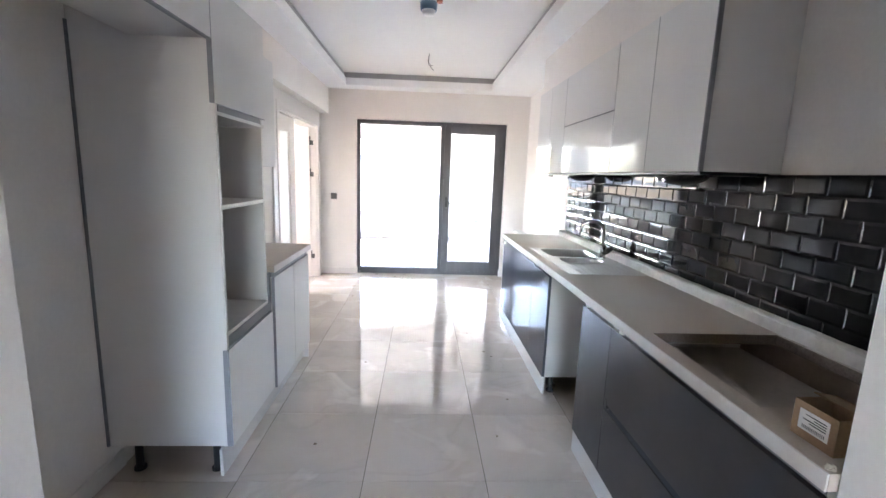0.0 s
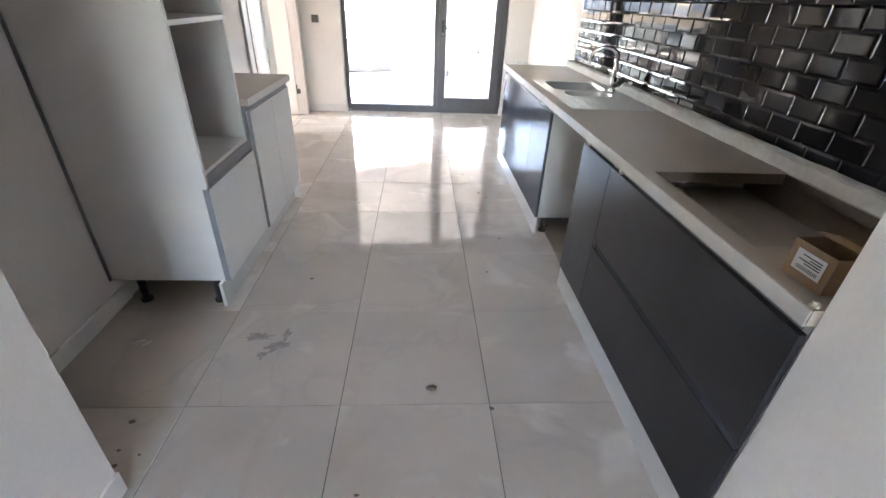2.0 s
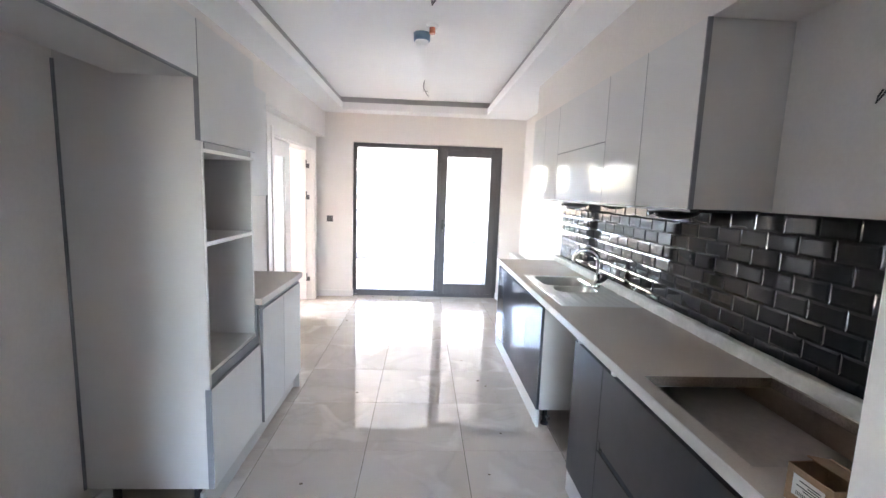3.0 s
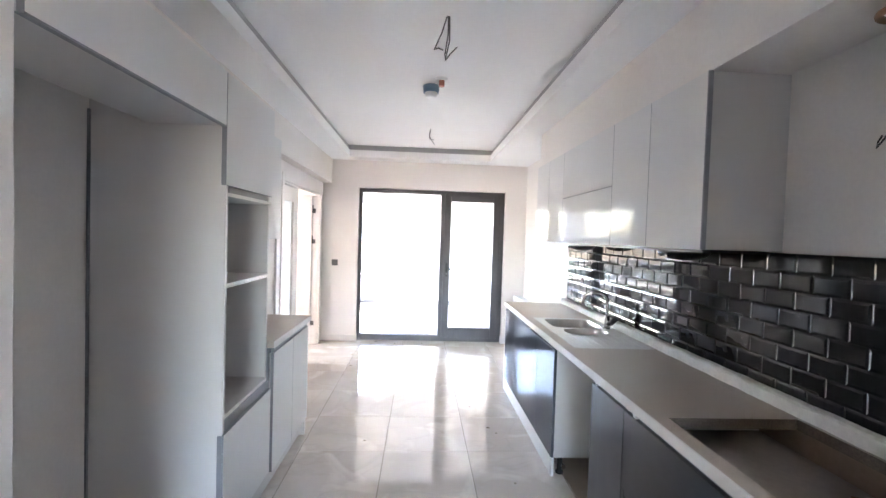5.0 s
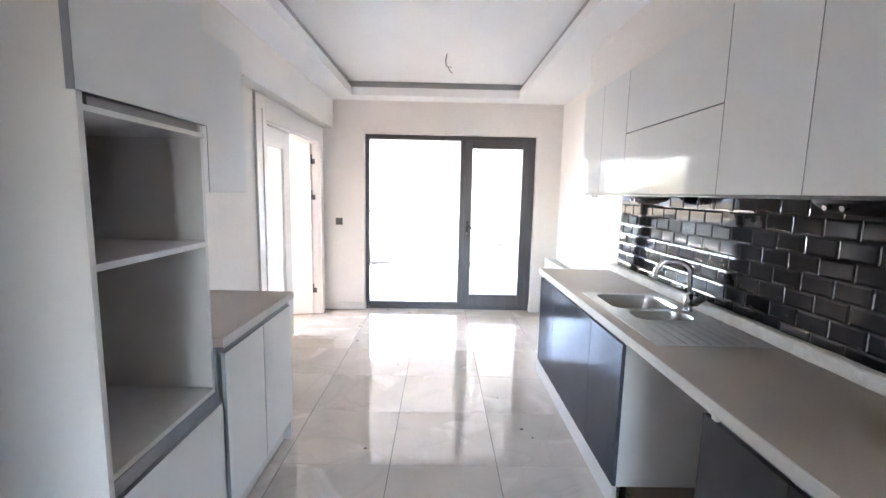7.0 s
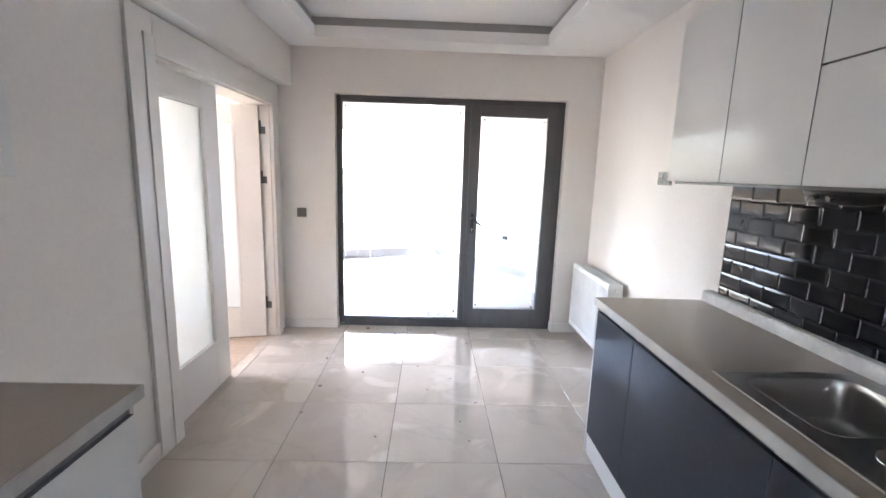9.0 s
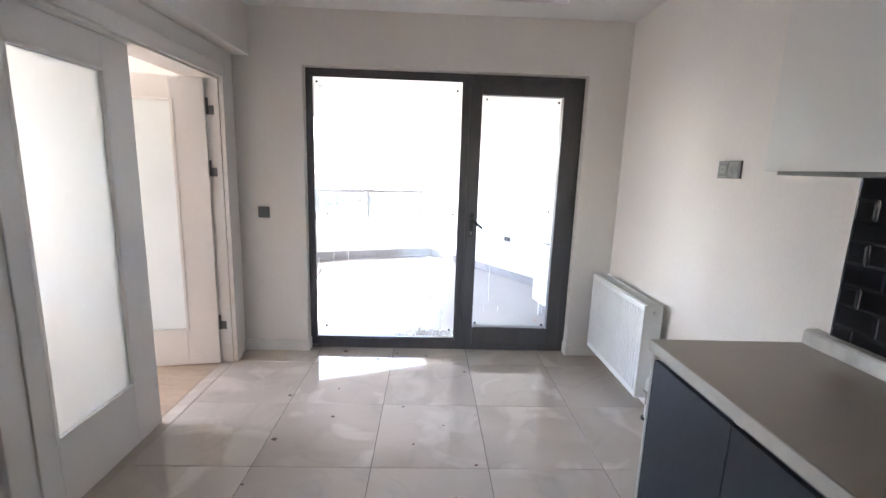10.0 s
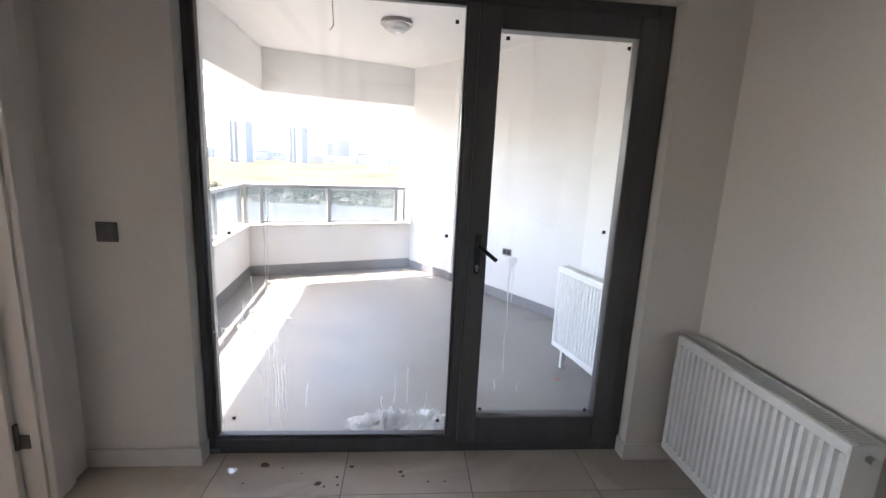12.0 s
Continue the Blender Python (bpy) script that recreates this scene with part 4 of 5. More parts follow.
bm = boxes((0.836, 0.8415, Y0, Y1 + 0.004, TOP - THK - 0.002, TOP), (0.8415, XR - 0.002, Y1, Y1 + 0.004, TOP - THK - 0.002, TOP), bevel=0.002)
part("edge_band", bm, COUNTER_EDGE, work, "pale front edge band")
e = 0.0015
part("cut_edge", boxes((HX0, HX0 + e, HY0, HY1, TOP - THK, TOP - 0.001), (HX1 - e, HX1, HY0, HY1, TOP - THK, TOP - 0.001), (HX0, HX1, HY0, HY0 + e, TOP - THK, TOP - 0.001), (HX0, HX1, HY1 - e, HY1, TOP - THK, TOP - 0.001)), CHIP, work, "raw chipboard in the hob opening")
for y in (2.022, 1.636):
    part("clip", boxes((0.843, 0.856, y - 0.012, y + 0.012, TOP - THK - 0.022, TOP - THK - 0.0005), bevel=0.002), ENAMEL, work, "white plastic fixing clip")
# uneven pale joint between worktop and wall tiles
bm = bmesh.new()
n = 150
rows = []
for k in range(n + 1):
    y = Y0 + (Y1 - Y0) * k / n
    j = 0.006 * noise.noise(Vector((y * 9, 0, 3))) + 0.004 * noise.noise(Vector((y * 40, 0, 1)))
    rows.append([p for p in ((1.418 + j, y, TOP), (1.420 + j, y, TOP + 0.046 + j), (1.428, y, TOP + 0.054 + j * 0.8), (1.472, y, TOP + 0.056 + j * 0.5))])
bm.free()
ups = thing("worktop_upstand", "rough pale upstand between worktop and wall tiles, smeared with filler", "upstand")
for first, last in ((0, 42), (42, 100), (100, n)):
    bm = bmesh.new()
    strip = [[bm.verts.new(p) for p in row] for row in rows[first:last + 1]]
    for a, b in zip(strip, strip[1:]):
        for q in range(3):
            bm.faces.new((a[q], a[q + 1], b[q + 1], b[q]))
    bm.faces.new(strip[0])
    bm.faces.new(strip[-1][::-1])
    part("strip", bm, UPSTAND, ups)

# sink
sink = thing("sink", "stainless steel sink with two bowls and ribbed drainer in worktop", "sink")
Z = TOP + 0.004
SXA, SXB, SYA, SYB = 0.905, 1.405, 2.50, 3.48
B1 = (0.965, 1.335, 3.10, 3.43)      # large bowl
B2 = (1.00, 1.30, 2.88, 3.05)        # small bowl


def bowl(bm, b, depth, cuts=10):
    """A rounded basin hanging below the rim: rings that narrow to the bottom."""
    cx, cy, hx, hy = (b[0] + b[1]) / 2, (b[2] + b[3]) / 2, (b[1] - b[0]) / 2, (b[3] - b[2]) / 2
    rings = []
    for shrink, z in ((1.0, Z), (0.985, Z - 0.006), (0.96, Z - 0.03), (0.93, Z - depth * 0.8), (0.86, Z - depth * 0.96), (0.7, Z - depth), (0.1, Z - depth - 0.004)):
        ring = []
        r = 0.06
        for qx, qy, a0 in ((1, 1, 0), (-1, 1, 90), (-1, -1, 180), (1, -1, 270)):
            for k in range(6):
                a = radians(a0 + 18 * k)
                x = (qx * (hx - r) + r * math.cos(a)) * shrink
                y = (qy * (hy - r) + r * math.sin(a)) * shrink
                ring.append(bm.verts.new((cx + x, cy + y, z)))
        rings.append(ring)
    for a, c in zip(rings, rings[1:]):
        for k in range(24):
            bm.faces.new((a[k], a[(k + 1) % 24], c[(k + 1) % 24], c[k]))
    bm.faces.new(rings[-1])
    for f in bm.faces:
        f.smooth = True


for name, b, dep in (("large_bowl", B1, 0.16), ("small_bowl", B2, 0.10)):
    bm = bmesh.new()
    bowl(bm, b, dep)
    ob = part(name, bm, STEEL, sink)
    cx, cy = (b[0] + b[1]) / 2, (b[2] + b[3]) / 2
    bm = rod(bmesh.new(), (cx, cy, Z - dep - 0.008), (cx, cy, Z - dep + 0.004), 0.04, 24)
    part("drain", bm, CHROME, ob)


def deck_hole(x, y):
    for b in (B1, B2):
        cx, cy, hx, hy, r = (b[0] + b[1]) / 2, (b[2] + b[3]) / 2, (b[1] - b[0]) / 2, (b[3] - b[2]) / 2, 0.06
        dx, dy = max(abs(x - cx) - hx + r, 0), max(abs(y - cy) - hy + r, 0)
        if math.hypot(dx, dy) < r * 0.96:
            return True
    return False


bm = bmesh.new()
nx, ny = 200, 150
pts = {}


def deck(i, j):
    if (i, j) not in pts:
        x, y = SXA + (SXB - SXA) * i / nx, SYA + (SYB - SYA) * j / ny
        edge = min(x - SXA, SXB - x, y - SYA, SYB - y)
        z = Z + (0.0 if edge < 0.012 else -0.002)
        if 2.53 < y < 2.85 and 0.95 < x < 1.36:
            z += -0.003 + 0.003 * max(0.0, math.cos((x - 0.95) / 0.41 * math.tau * 8)) ** 2
        if edge <= 0:
            z = TOP + 0.0005
        pts[i, j] = bm.verts.new((x, y, z))
    return pts[i, j]


for i in range(nx):
    for j in range(ny):
        if not deck_hole(SXA + (SXB - SXA) * (i + 0.5) / nx, SYA + (SYB - SYA) * (j + 0.5) / ny):
            bm.faces.new((deck(i, j), deck(i + 1, j), deck(i + 1, j + 1), deck(i, j + 1)))
part("deck", smooth(bm), STEEL, sink, "ribbed draining board and rim")

# swan-neck tap
tap = thing("tap", "chrome swan-neck kitchen mixer tap behind the bowls", "tap", at=(1.345, 3.06, Z))
bm = rod(rod(bmesh.new(), (0, 0, 0), (0, 0, 0.01), 0.028, 24), (0, 0, 0.01), (0, 0, 0.095), 0.022, 24, 0.019)
part("body", smooth(bm), CHROME, tap)
neck = [(0, 0, 0.085), (0, 0.002, 0.15), (-0.002, 0.004, 0.195)] + [(-0.085 + 0.085 * math.cos(a), 0.02 * (1 - math.cos(a)), 0.20 + 0.072 * math.sin(a)) for a in [k * math.pi / 12 for k in range(1, 12)]] + [(-0.170, 0.04, 0.195), (-0.172, 0.04, 0.165)]
part("spout", smooth(tube(neck, 0.0125, 14)), CHROME, tap)
bm = rod(bmesh.new(), (0.004, -0.012, 0.040), (0.016, -0.040, 0.058), 0.017, 16)
part("lever", smooth(rod(bm, (0.014, -0.036, 0.054), (0.034, -0.080, 0.096), 0.020, 18, 0.018)), BLACK, tap, "stubby dark lever")

# carton, foam and cable ends on the worktop
carton = thing("cardboard_box", "small open cardboard box with white label on the worktop", "box", at=(0.944, 0.788, TOP + 0.001))
carton.rotation_euler = (0, 0, radians(3))
w, d, h = 0.105, 0.106, 0.086
part("box_body", boxes((-w / 2, w / 2, -d / 2, d / 2, 0, 0.003), (-w / 2, -w / 2 + 0.003, -d / 2, d / 2, 0.003, h), (w / 2 - 0.003, w / 2, -d / 2, d / 2, 0.003, h),
                       (-w / 2 + 0.003, w / 2 - 0.003, d / 2 - 0.003, d / 2, 0.003, h), (-w / 2 + 0.003, w / 2 - 0.003, -d / 2, -d / 2 + 0.003, 0.003, h)), CARD, carton)
flap = part("flap", boxes((0, 0.09, -d / 2, d / 2, 0, 0.003)), CARD, carton)
flap.matrix_basis = pose(w / 2, 0, h, 0, 28, 0)
flap = part("flap", boxes((-0.06, 0, -d / 2, d / 2, 0, 0.003)), CARD, carton)
flap.matrix_basis = pose(w / 2 - 0.002, 0, h - 0.002, 0, 12, 0)
lab = part("label", boxes((-w / 2 - 0.0012, -w / 2, -0.036, 0.036, 0.022, 0.070)), PAPER, carton, "white printed label")
for k, wl in enumerate((0.05, 0.03, 0.056, 0.04)):
    part("print_line", boxes((-w / 2 - 0.0018, -w / 2 - 0.0012, -0.030, -0.030 + wl, 0.060 - k * 0.006, 0.0625 - k * 0.006)), INK, lab)
bm = bmesh.new()
for k in range(14):
    box(bm, -w / 2 - 0.0018, -w / 2 - 0.0012, -0.028 + k * 0.004, -0.0265 + k * 0.004, 0.027, 0.036)
part("barcode", bm, INK, lab)
crumpled("foam_lump", "pale expanded foam lump on the worktop by the wall", "rubbish", (0.868, 0.708, TOP - 0.002), (0.034, 0.026, 0.011), FOAM, 4, 1)

# ---- wall tiles ----
splash = structure("backsplash", boxes((1.4655, XR + 0.001, Y0, 4.30, TOP + 0.045, 1.525)), GROUT, "black glossy bevelled metro tiles above the worktop", "tiles")
TW, TH = 0.15, 0.075


def metro(w, h):
    """A bevelled tile facing -x, its low corner at the origin."""
    g, b = 0.0005, min(0.009, w * 0.3)
    o = [(g, g), (w - g, g), (w - g, h - g), (g, h - g)]
    i = [(g + b, g + 0.010), (w - g - b, g + 0.010), (w - g - b, h - g - 0.010), (g + b, h - g - 0.010)]
    bm = bmesh.new()
    back = [bm.verts.new((0.001, y, z)) for y, z in o]
    rim = [bm.verts.new((-0.0038, y, z)) for y, z in o]
    face = [bm.verts.new((-0.0062, y, z)) for y, z in i]
    for k in range(4):
        q = (k + 1) % 4
        bm.faces.new((back[k], back[q], rim[q], rim[k]))
        bm.faces.new((rim[k], rim[q], face[q], face[k]))
    bm.faces.new(face)
    return mesh_of("tile", bm, BLACKTILE)


shapes = {}
rng = random.Random(21)
zr = 1.522
row = 0
while zr - 0.02 > TOP + 0.045:
    h = min(TH, zr - (TOP + 0.046))
    edges = [4.30]
    nxt = 4.30 - (TW if row % 2 == 0 else TW / 2)
    while nxt > Y0 + 0.03:
        edges.append(nxt)
        nxt -= TW
    edges.append(Y0 + 0.001)
    for a, b in zip(edges, edges[1:]):
        key = (round(a - b, 3), round(h, 3))
        if key not in shapes:
            shapes[key] = metro(*key)
        o = new("tile", shapes[key])
        o.parent = splash
        o.matrix_basis = pose(1.4655 + rng.uniform(-0.0006, 0.0006), b, zr - h, rng.uniform(-0.1, 0.1), rng.uniform(-0.3, 0.3), rng.uniform(-0.3, 0.3))
    zr -= TH
    row += 1

# ---- wall units on the right ----
UX, UZ0, UZ1 = 1.120, 1.528, 2.268


def wall_unit(label, y0, y1, fronts, x=UX, side=1, z0=UZ0, z1=UZ1, back=XR, group="wall cabinets above the worktop"):
    u = thing("wall_cabinet", label, "cabinet", group)
    a, b = (x + 0.019, back - 0.002) if side > 0 else (back + 0.002, x - 0.019)
    part("body", boxes((a, b, y0 + 0.0005, y1 - 0.0005, z0 + 0.002, z1), bevel=0.001), CARCASS, u)
    # Black strips laid behind the door gaps draw the shade between fronts.
    for q in fronts:
        gx = x + 0.0185 if side > 0 else x - 0.0185
        part("seam", boxes((gx - 0.0004, gx + 0.0004, q[0] - 0.001, q[0] + 0.004, q[2], q[3]), (gx - 0.0004, gx + 0.0004, q[0] + 0.004, q[1], q[3] - 0.004, q[3] + 0.004)), BLACK, u)
    for q in fronts:
        front("door", *q, GLOSS, u, x=x, side=side)
    return u


wall_unit("white high-gloss wall cabinet at the end of the row", 3.90, 4.30, [(3.90, 4.30, UZ0, UZ1)])
wall_unit("white high-gloss wall cabinet", 3.495, 3.90, [(3.495, 3.90, UZ0, UZ1)])
wall_unit("wide white high-gloss wall cabinet with two lift-up flaps", 2.565, 3.495, [(2.565, 3.495, UZ0, 1.889), (2.565, 3.495, 1.895, UZ1)])
wall_unit("white high-gloss wall cabinet beside the flaps", 2.135, 2.565, [(2.135, 2.565, UZ0, UZ1)])
nearest = wall_unit("white high-gloss wall cabinet next to the hood gap", 1.69, 2.135, [(1.69, 2.135, UZ0, UZ1)])
part("edge_strip", boxes((UX + 0.0005, UX + 0.021, 1.6865, 1.6905, UZ0, UZ1)), EDGE, nearest, "grey door edge")
solid("light_rail", boxes((UX + 0.03, XR - 0.03, 1.72, 4.28, UZ0 - 0.012, UZ0 + 0.001)), BLACK, "black underside rail below the wall cabinets", "rail")

# black connection boxes under the wall units
for yy, length in ((3.50, 0.32), (2.10, 0.34)):
    c = thing("connection_box", "black plastic connection box under the wall cabinets with two grey nozzles", "fitting", "connection boxes", at=(1.30, yy, UZ0 - 0.012))
    bm = bmesh.new()
    g = bmesh.ops.create_uvsphere(bm, u_segments=20, v_segments=10, radius=1)
    for v in g["verts"]:
        v.co = Vector((v.co.x * 0.10, v.co.y * length / 2, min(0, v.co.z) * 0.048))
    bmesh.ops.remove_doubles(bm, verts=bm.verts, dist=0.0005)
    part("cover", smooth(bm), BLACK, c)
    for dy in (-0.03, 0.03):
        part("nozzle", rod(bmesh.new(), (-0.07, dy, -0.014), (-0.108, dy, -0.026), 0.009, 14), CHROME, c)

# hood hook-up on the bare wall
hanging("cable", "black cable ends hanging from the wall in the hood gap", [(1.478, 1.200, 2.00), (1.45, 1.225, 1.985), (1.45, 1.255, 1.95), (1.45, 1.290, 1.905), (1.45, 1.307, 1.887), (1.45, 1.303, 1.905), (1.45, 1.290, 1.925)], BLACK, 0.003)
hanging("cable", "black cable ends hanging from the wall in the hood gap", [(1.478, 1.195, 1.99), (1.45, 1.217, 1.965), (1.45, 1.240, 1.925), (1.45, 1.235, 1.87), (1.45, 1.252, 1.84)], BLACK, 0.003)
bm = smooth(tube([(1.392 + 0.070 * math.cos(k / 32 * math.tau), 1.175 + 0.070 * math.sin(k / 32 * math.tau), 2.268) for k in range(33)], 0.011, 8))
solid("duct_collar", bm, CARD, "brown duct collar under the bulkhead in the hood gap", "duct")

# ---- tall unit, fridge niche and short worktop on the left ----
LX = -0.887            # front face on the left side
tall = thing("oven_cabinet", "tall white oven housing with empty oven and microwave openings", "cabinet")
TY0, TY1 = 1.86, 2.46
part("side_panel", boxes((XL + 0.003, LX - 0.022, TY0, TY0 + 0.018, 0.162, 2.222), (LX - 0.0225, LX - 0.001, TY0, TY0 + 0.018, 0.646, 1.740)), CARCASS, tall, "plain white melamine side")
part("side_panel", boxes((XL + 0.003, LX - 0.021, TY1 - 0.018, TY1, 0.162, 2.222), bevel=0.001), CARCASS, tall)
part("edge_strip", boxes((LX - 0.001, LX + 0.001, TY0 - 0.0005, TY0 + 0.0185, 0.66, 1.74)), CARCASS, tall)
part("edge_strip", boxes((LX - 0.02, LX + 0.0005, TY0 - 0.002, TY0 + 0.001, 0.162, 0.645)), EDGE, tall, "grey drawer edge")
part("edge_strip", boxes((LX - 0.02, LX + 0.0005, TY0 - 0.002, TY0 + 0.001, 1.742, 1.994)), EDGE, tall, "grey door edge")
part("back_panel", boxes((XL + 0.003, XL + 0.012, TY0 + 0.018, TY1 - 0.018, 0.162, 2.222)), CARCASS, tall)
part("shelf", boxes((XL + 0.012, LX - 0.012, TY0 + 0.018, TY1 - 0.018, 1.289, 1.309), bevel=0.001), CARCASS, tall)
for y in (2.12, 2.19, 2.29, 2.34):
    part("vent_slot", boxes((XL + 0.0118, XL + 0.0135, y, y + 0.022, 1.3105, 1.316)), BLACK, tall, "dark vent slot")
part("shelf", boxes((XL + 0.012, LX - 0.012, TY0 + 0.018, TY1 - 0.018, 0.694, 0.716), bevel=0.001), COUNTER_EDGE, tall, "dusty oven floor board")
part("shelf", boxes((XL + 0.012, LX - 0.004, TY0 + 0.018, TY1 - 0.018, 1.696, 1.712), bevel=0.001), CARCASS, tall)
part("shelf", boxes((XL + 0.012, LX - 0.03, TY0 + 0.018, TY1 - 0.018, 0.162, 0.180)), CARCASS, tall)
part("grip_rail", boxes((LX - 0.06, LX - 0.03, TY0 + 0.018, TY1 - 0.018, 0.62, 0.694), (LX - 0.012, LX - 0.008, TY0 + 0.018, TY1, 0.648, 0.698)), EDGE, tall, "grey grip rail")
part("grip_rail", boxes((LX - 0.045, LX - 0.030, TY0 + 0.02, TY1, 1.712, 1.77)), SILVERPLASTIC, tall, "grey grip rail")
part("corner_cap", prism(bmesh.new(), [(LX - 0.03, TY0 + 0.018), (LX - 0.002, TY0 + 0.018), (LX - 0.002, TY0 + 0.035), (LX - 0.03, TY0 + 0.075)], 1.712, 1.738), BLACK, tall, "black plastic corner cap")
front("drawer_front", TY0, TY1, 0.160, 0.645, GLOSS, tall, x=-0.880, side=-1)
front("door", TY0, TY1, 1.742, 2.222, GLOSS, tall, x=LX, side=-1)
part("top_panel", boxes((XL + 0.003, LX - 0.021, TY0 + 0.018, TY1 - 0.018, 2.204, 2.222)), CARCASS, tall)
for x in (LX - 0.10, XL + 0.1):
    for y in (TY0 + 0.06, TY1 - 0.06):
        part("leg", rod(rod(bmesh.new(), (x, y, 0.0), (x, y, 0.012), 0.028, 14), (x, y, 0.012), (x, y, 0.162), 0.018, 12), BLACK, tall)

bridge = thing("fridge_top_cabinet", "white high-gloss cabinet bridging the empty fridge niche", "cabinet")
part("body", boxes((XL + 0.24, LX - 0.02, YS_L + 0.003, TY0 - 0.001, 1.995, 2.222), bevel=0.001), CARCASS, bridge)
front("door", YS_L + 0.003, TY0 - 0.001, 1.995, 2.222, GLOSS, bridge, x=LX, side=-1)
part("edge_strip", boxes((LX - 0.02, LX - 0.001, YS_L + 0.004, TY0 - 0.002, 1.9905, 1.9945)), EDGE, bridge, "grey door edge")
# Dark strip stands in for the shaded joint of cabinet side and wall.
solid("niche_panel", boxes((XL + 0.003, XL + 0.012, TY0 - 0.012, TY0 - 0.002, 0.162, 2.04)), EDGE, "dark strip drawn for the shaded gap between tall cabinet and wall", "strip")


def low_unit(label, y0, y1):
    u = thing("base_cabinet", label, "cabinet", "white base cabinets under the short worktop")
    part("body", boxes((XL + 0.004, LX - 0.02, y0 + 0.0005, y1 - 0.0005, 0.140, 0.874)), CARCASS, u)
    front("door", y0, y1, 0.140, 0.842, GLOSS, u, x=-0.874, side=-1)
    part("grip_channel", boxes((LX - 0.0195, LX - 0.004, y0, y1, 0.843, 0.873)), EDGE, u)
    for y in (y0 + 0.05, y1 - 0.05):
        part("leg", rod(bmesh.new(), (LX - 0.11, y, 0), (LX - 0.11, y, 0.140), 0.018, 12), BLACK, u)
    return u


low_unit("white high-gloss base cabinet beside the oven housing", 2.485, 2.875)
low_unit("narrow white high-gloss base cabinet at the end", 2.875, 3.265)
solid("filler_strip", boxes((LX - 0.03, LX - 0.012, TY1 + 0.0005, 2.4845, 0.140, 0.875)), EDGE, "grey filler strip between oven housing and base cabinet", "strip")
solid("end_panel", boxes((XL + 0.016, LX - 0.001, 3.266, 3.282, 0.0, 0.875), bevel=0.001), CARCASS, "white end panel of the short cabinet row", "panel")
solid("plinth", boxes((-0.948, -0.932, TY0, 3.265, 0.001, 0.139), bevel=0.0015), CARCASS, "white plinth board under the short cabinet row", "plinth", "plinths")
shortop = thing("worktop", "short taupe laminate worktop with pale rounded edge", "worktop")
part("top", boxes((XL + 0.002, -0.868, 2.462, 3.290, 0.877, 0.915), bevel=0.002), COUNTER, shortop)
part("edge_band", boxes((-0.8675, -0.862, 2.462, 3.296, 0.876, 0.915), (XL + 0.016, -0.8675, 3.2905, 3.296, 0.876, 0.915), bevel=0.0015), COUNTER_EDGE, shortop, "pale edge band")
wall_unit("white high-gloss wall cabinet above the short worktop", 2.462, 3.255, [(2.462, 2.86, 1.492, 2.222), (2.86, 3.255, 1.492, 2.222)], x=-1.10, side=-1, z0=1.492, z1=2.222, back=XL, group="wall cabinet on the left")

# ---- fittings on ceiling and walls ----
det = thing("smoke_detector", "small round smoke detector, blue-grey with a white face, on the ceiling", "detector", at=(0.003, 3.49, ZC))
part("base", smooth(rod(bmesh.new(), (0, 0, -0.055), (0, 0, 0), 0.062, 28, 0.066)), BLUE, det)
part("face", smooth(rod(bmesh.new(), (0, 0, -0.085), (0, 0, -0.055), 0.045, 28, 0.052)), ENAMEL, det, "white face")
spk = thing("sprinkler", "copper-coloured sprinkler head with a white rosette on the ceiling", "sprinkler", at=(0.080, 3.31, ZC))
part("rosette", rod(bmesh.new(), (0, 0, -0.018), (0, 0, 0), 0.040, 24, 0.046), ENAMEL, spk)
part("head", rod(bmesh.new(), (0, 0, -0.06), (0, 0, -0.018), 0.022, 14), COPPER, spk)
for k, pts in enumerate(([(0.04, 2.36, 2.77), (0.01, 2.34, 2.68), (-0.03, 2.33, 2.60), (-0.005, 2.35, 2.615), (0.02, 2.36, 2.61)],
                         [(0.045, 2.36, 2.77), (0.045, 2.37, 2.68), (0.03, 2.36, 2.59), (0.035, 2.38, 2.57), (0.06, 2.38, 2.60)],
                         [(0.05, 2.36, 2.77), (0.055, 2.38, 2.66), (0.035, 2.37, 2.575), (0.075, 2.40, 2.62), (0.10, 2.41, 2.645)])):
    hanging("cable", "bare lamp cable ends hanging from the ceiling", [(x + 0.028, y, 2.77 - (2.77 - z) * 1.22) for x, y, z in pts])
for pts in ([(0.03, 4.90, 2.77), (0.015, 4.89, 2.70), (0.02, 4.88, 2.64), (0.07, 4.90, 2.64)], [(0.03, 4.90, 2.77), (0.02, 4.91, 2.68), (0.05, 4.90, 2.62), (0.08, 4.90, 2.585)]):
    hanging("cable", "pale lamp cable ends hanging from the ceiling", pts, GREYPLASTIC, 0.003)

sw = thing("light_switch", "dark grey double light switch on the wall", "switch", at=(-1.270, YB, 1.128))
part("plate", boxes((-0.043, 0.043, -0.009, 0, -0.043, 0.043), bevel=0.003), GREYPLASTIC, sw)
for s in (-1, 1):
    part("rocker", boxes((s * 0.016 - 0.015, s * 0.016 + 0.015, -0.013, -0.009, -0.031, 0.031), bevel=0.0015), GREYPLASTIC, sw)
so = thing("wall_socket", "silver-grey double wall socket with an aerial outlet, above worktop height", "socket", "sockets", at=(XR, 4.985, 1.542))
part("plate", boxes((-0.010, 0, -0.082, 0.082, -0.043, 0.043), bevel=0.003), METALPLATE, so)
part("insert", boxes((-0.013, -0.010, 0.008, 0.072, -0.032, 0.032), bevel=0.001), BLACK, so, "dark aerial insert")
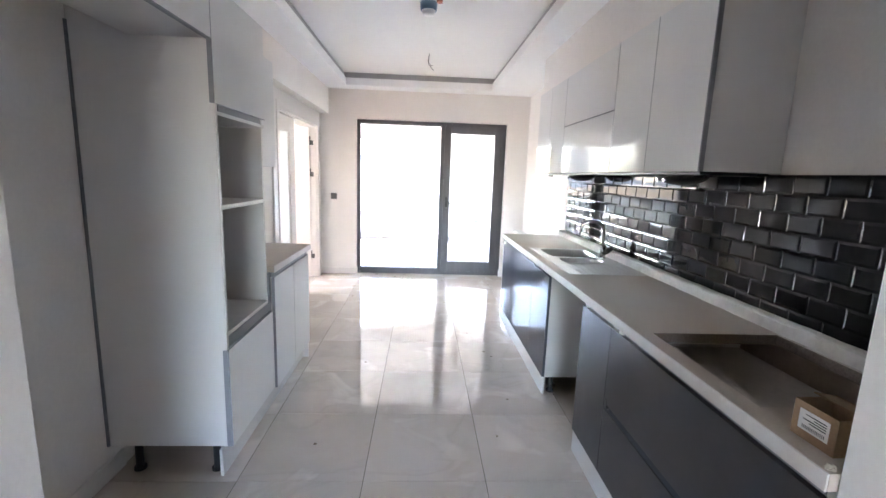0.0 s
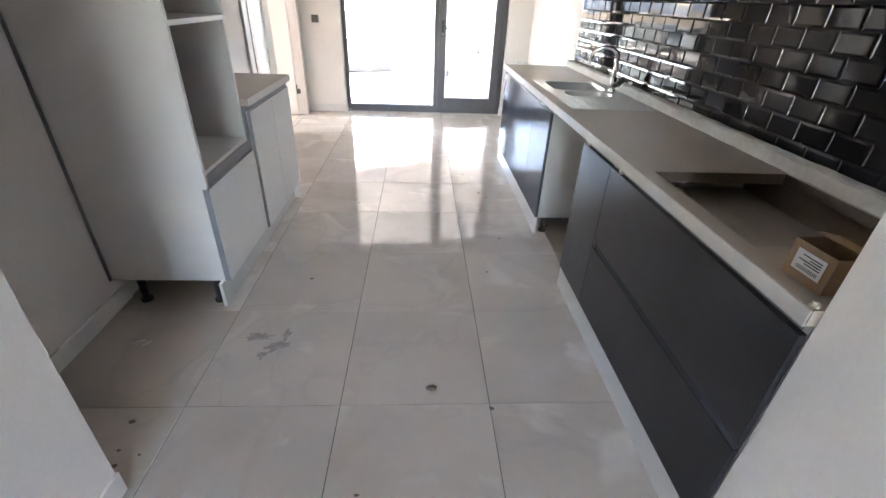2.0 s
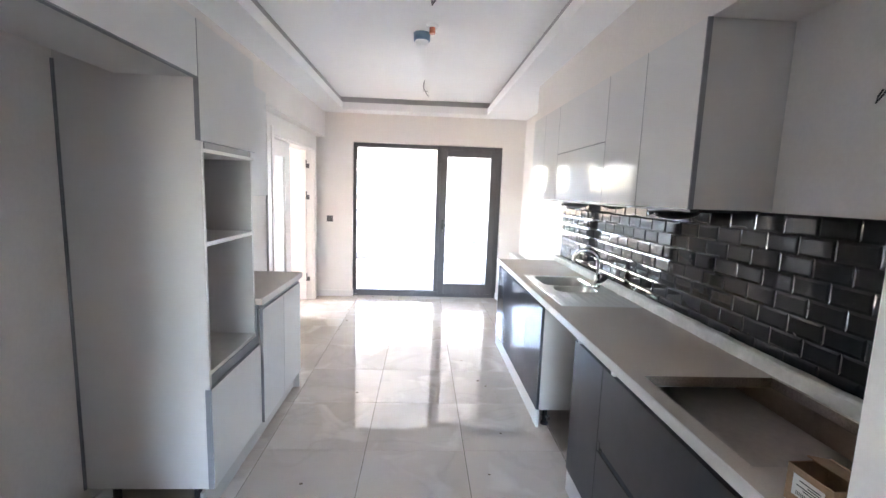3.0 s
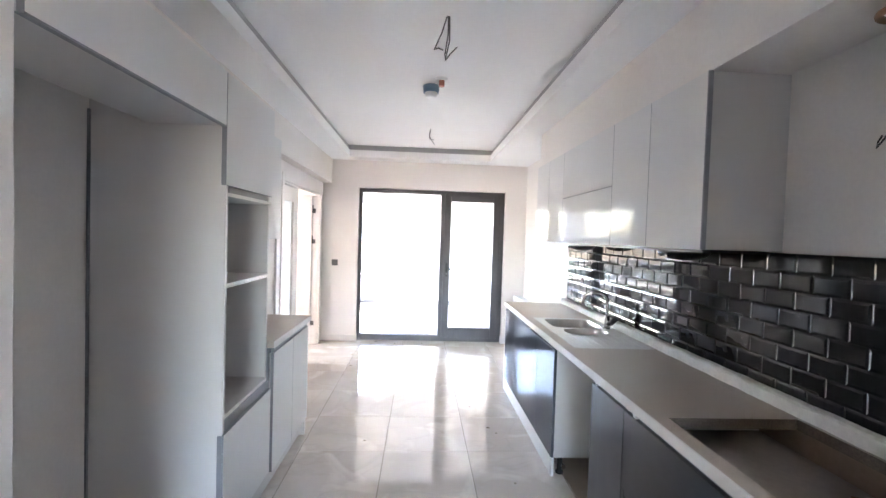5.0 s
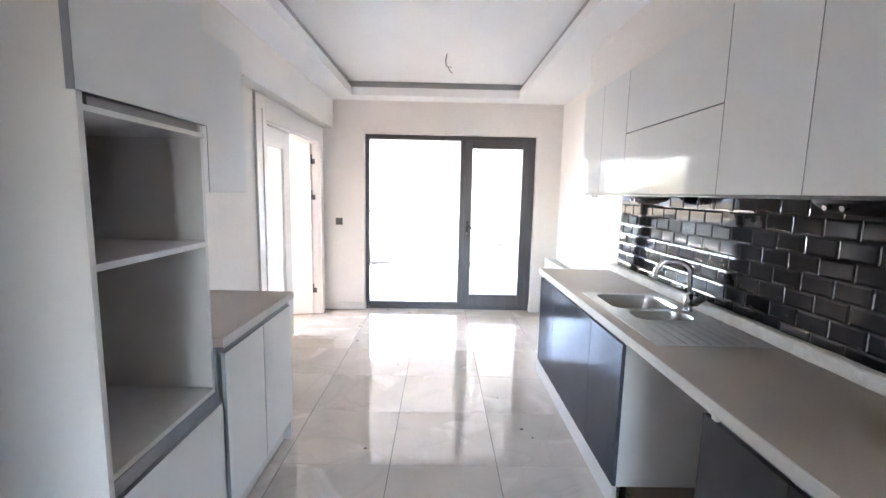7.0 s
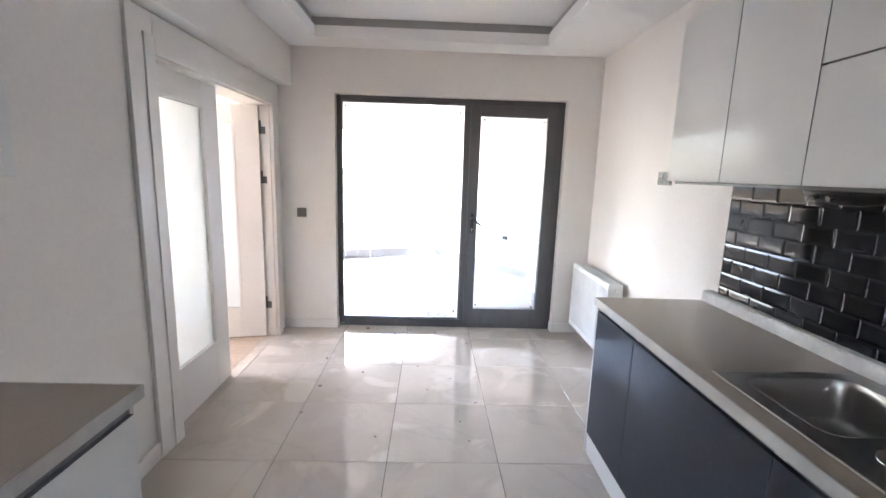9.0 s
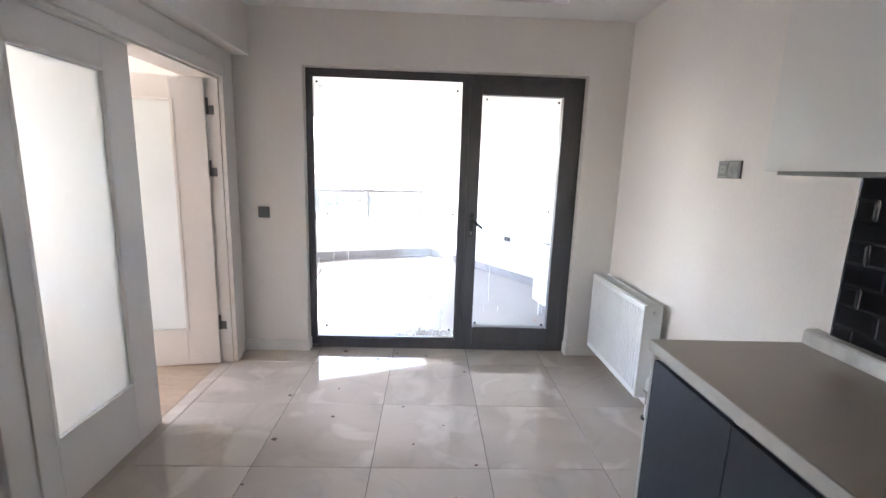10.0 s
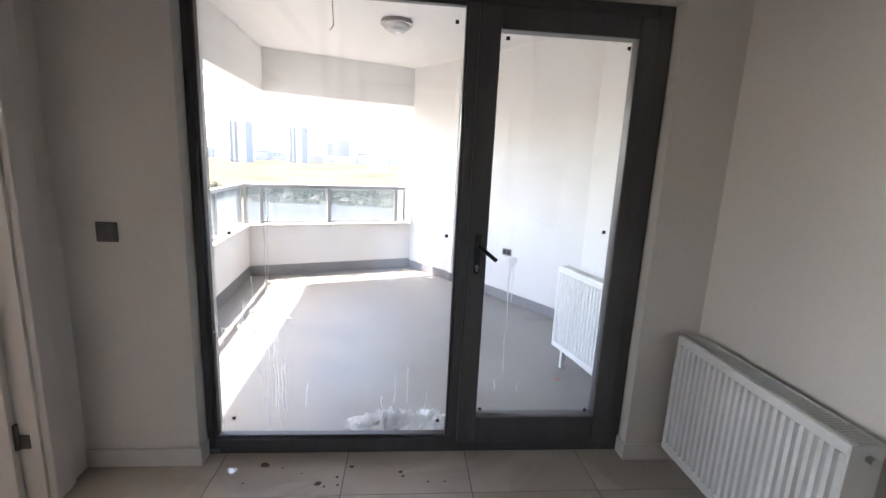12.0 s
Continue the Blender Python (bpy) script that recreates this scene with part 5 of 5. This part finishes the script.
part("insert", boxes((-0.0145, -0.013, 0.022, 0.058, -0.018, 0.018), bevel=0.0005), METALPLATE, so, "grey aerial outlet")
part("outlet", rod(bmesh.new(), (-0.0144, 0.040, 0), (-0.0165, 0.040, 0), 0.008, 16), BLACK, so)
part("socket_ring", boxes((-0.013, -0.010, -0.072, -0.008, -0.032, 0.032), bevel=0.001), METALPLATE, so)
part("socket_well", rod(bmesh.new(), (-0.0128, -0.040, 0), (-0.0145, -0.040, 0), 0.025, 28), BLACK, so, "black round socket")

# ---- dirt on the floor ----
CRUMBS = [(-0.65, 6.23, 0.02), (-0.56, 6.21, 0.006), (-0.37, 6.10, 0.016), (-0.34, 6.08, 0.007), (-0.29, 6.14, 0.008), (-0.28, 6.09, 0.007), (-0.23, 6.21, 0.01), (0.01, 6.17, 0.01), (0.02, 6.14, 0.008), (0.22, 6.10, 0.006), (0.14, 6.10, 0.006), (-0.46, 6.17, 0.005), (-0.71, 6.11, 0.006),
          (-0.88, 5.52, 0.013),
          (-0.55, 5.28, 0.011), (-0.82, 5.05, 0.015), (-0.58, 5.62, 0.008), (-0.13, 5.40, 0.008), (0.12, 5.2, 0.006), (-0.05, 5.02, 0.007), (0.28, 4.85, 0.009), (0.30, 5.9, 0.010),
          (0.55, 3.42, 0.014), (0.45, 3.85, 0.009), (-0.42, 3.18, 0.011), (-0.35, 4.45, 0.008), (0.20, 4.42, 0.008), (-0.85, 4.70, 0.008), (0.16, 4.62, 0.007), (0.60, 3.32, 0.009),
          (0.107, 1.31, 0.022), (0.345, 1.20, 0.010), (-0.56, 2.12, 0.010), (-1.02, 1.16, 0.012), (-1.06, 1.00, 0.010), (-0.98, 0.98, 0.009), (-1.0, 1.04, 0.007), (-0.92, 1.02, 0.006),
          (0.60, 2.62, 0.008), (0.46, 2.20, 0.007), (-0.15, 0.86, 0.008)]
for k, (x, y, s) in enumerate(CRUMBS):
    bm = bmesh.new()
    g = bmesh.ops.create_icosphere(bm, subdivisions=2, radius=1)
    for v in g["verts"]:
        q = 0.6 + 0.7 * abs(noise.noise(v.co * 1.7 + Vector((k * 5.3, 0, 0))))
        v.co = Vector((v.co.x * s * q * 1.3, v.co.y * s * q, max(0, v.co.z * s * q * 0.5)))
    ob = solid("crumb", bm, RUBBLE, "brown-grey crumb of dried mortar on the floor tiles", "rubble", "crumbs on the floor")
    ob.location = (x, y, 0.0)
for x, y, turn in ((-1.225, 1.60, 20), (-1.19, 1.585, 50), (-1.25, 1.585, -20)):
    ob = solid("splinter", boxes((-0.022, 0.022, -0.004, 0.004, 0, 0.003), bevel=0.001), PAPER, "pale splinter lying on the floor by the niche", "rubble", "splinters")
    ob.matrix_basis = pose(x, y, 0.0, 0, 0, turn)


def stain(name, label, at, size, mat, seed):
    """A thin dried spill with a ragged outline, lying on the tiles."""
    bm = bmesh.new()
    c = bm.verts.new((0, 0, 0.0012))
    ring = []
    for k in range(40):
        a = k / 40 * math.tau
        r = 0.45 + 1.3 * abs(noise.noise(Vector((math.cos(a) * 1.6, math.sin(a) * 1.6, seed))))
        r += 0.18 * noise.noise(Vector((math.cos(a) * 5, math.sin(a) * 5, seed + 4)))
        ring.append(bm.verts.new((size[0] * r * math.cos(a), size[1] * r * math.sin(a), 0.0004)))
    for k in range(40):
        bm.faces.new((c, ring[k], ring[(k + 1) % 40]))
    ob = solid(name, bm, mat, label, "stain", "dried spills on the floor")
    ob.location = at
    return ob


SPILL = material("dried_mud", (0.36, 0.31, 0.275), rough=0.8, grain=0.2, grain_scale=90, stain=0.3, stain_scale=25)
stain("dried_spill", "brown dried spill on the floor tiles", (-0.71, 1.625, 0), (0.075, 0.035), SPILL, 2)
stain("dried_spill", "brown dried spill on the floor tiles", (-0.60, 1.57, 0), (0.055, 0.04), SPILL, 6)
stain("dried_spill", "brown dried spill on the floor tiles", (-0.65, 1.51, 0), (0.03, 0.03), SPILL, 12)
stain("dried_spill", "brown dried spill on the floor tiles", (-0.575, 1.645, 0), (0.025, 0.04), SPILL, 15)
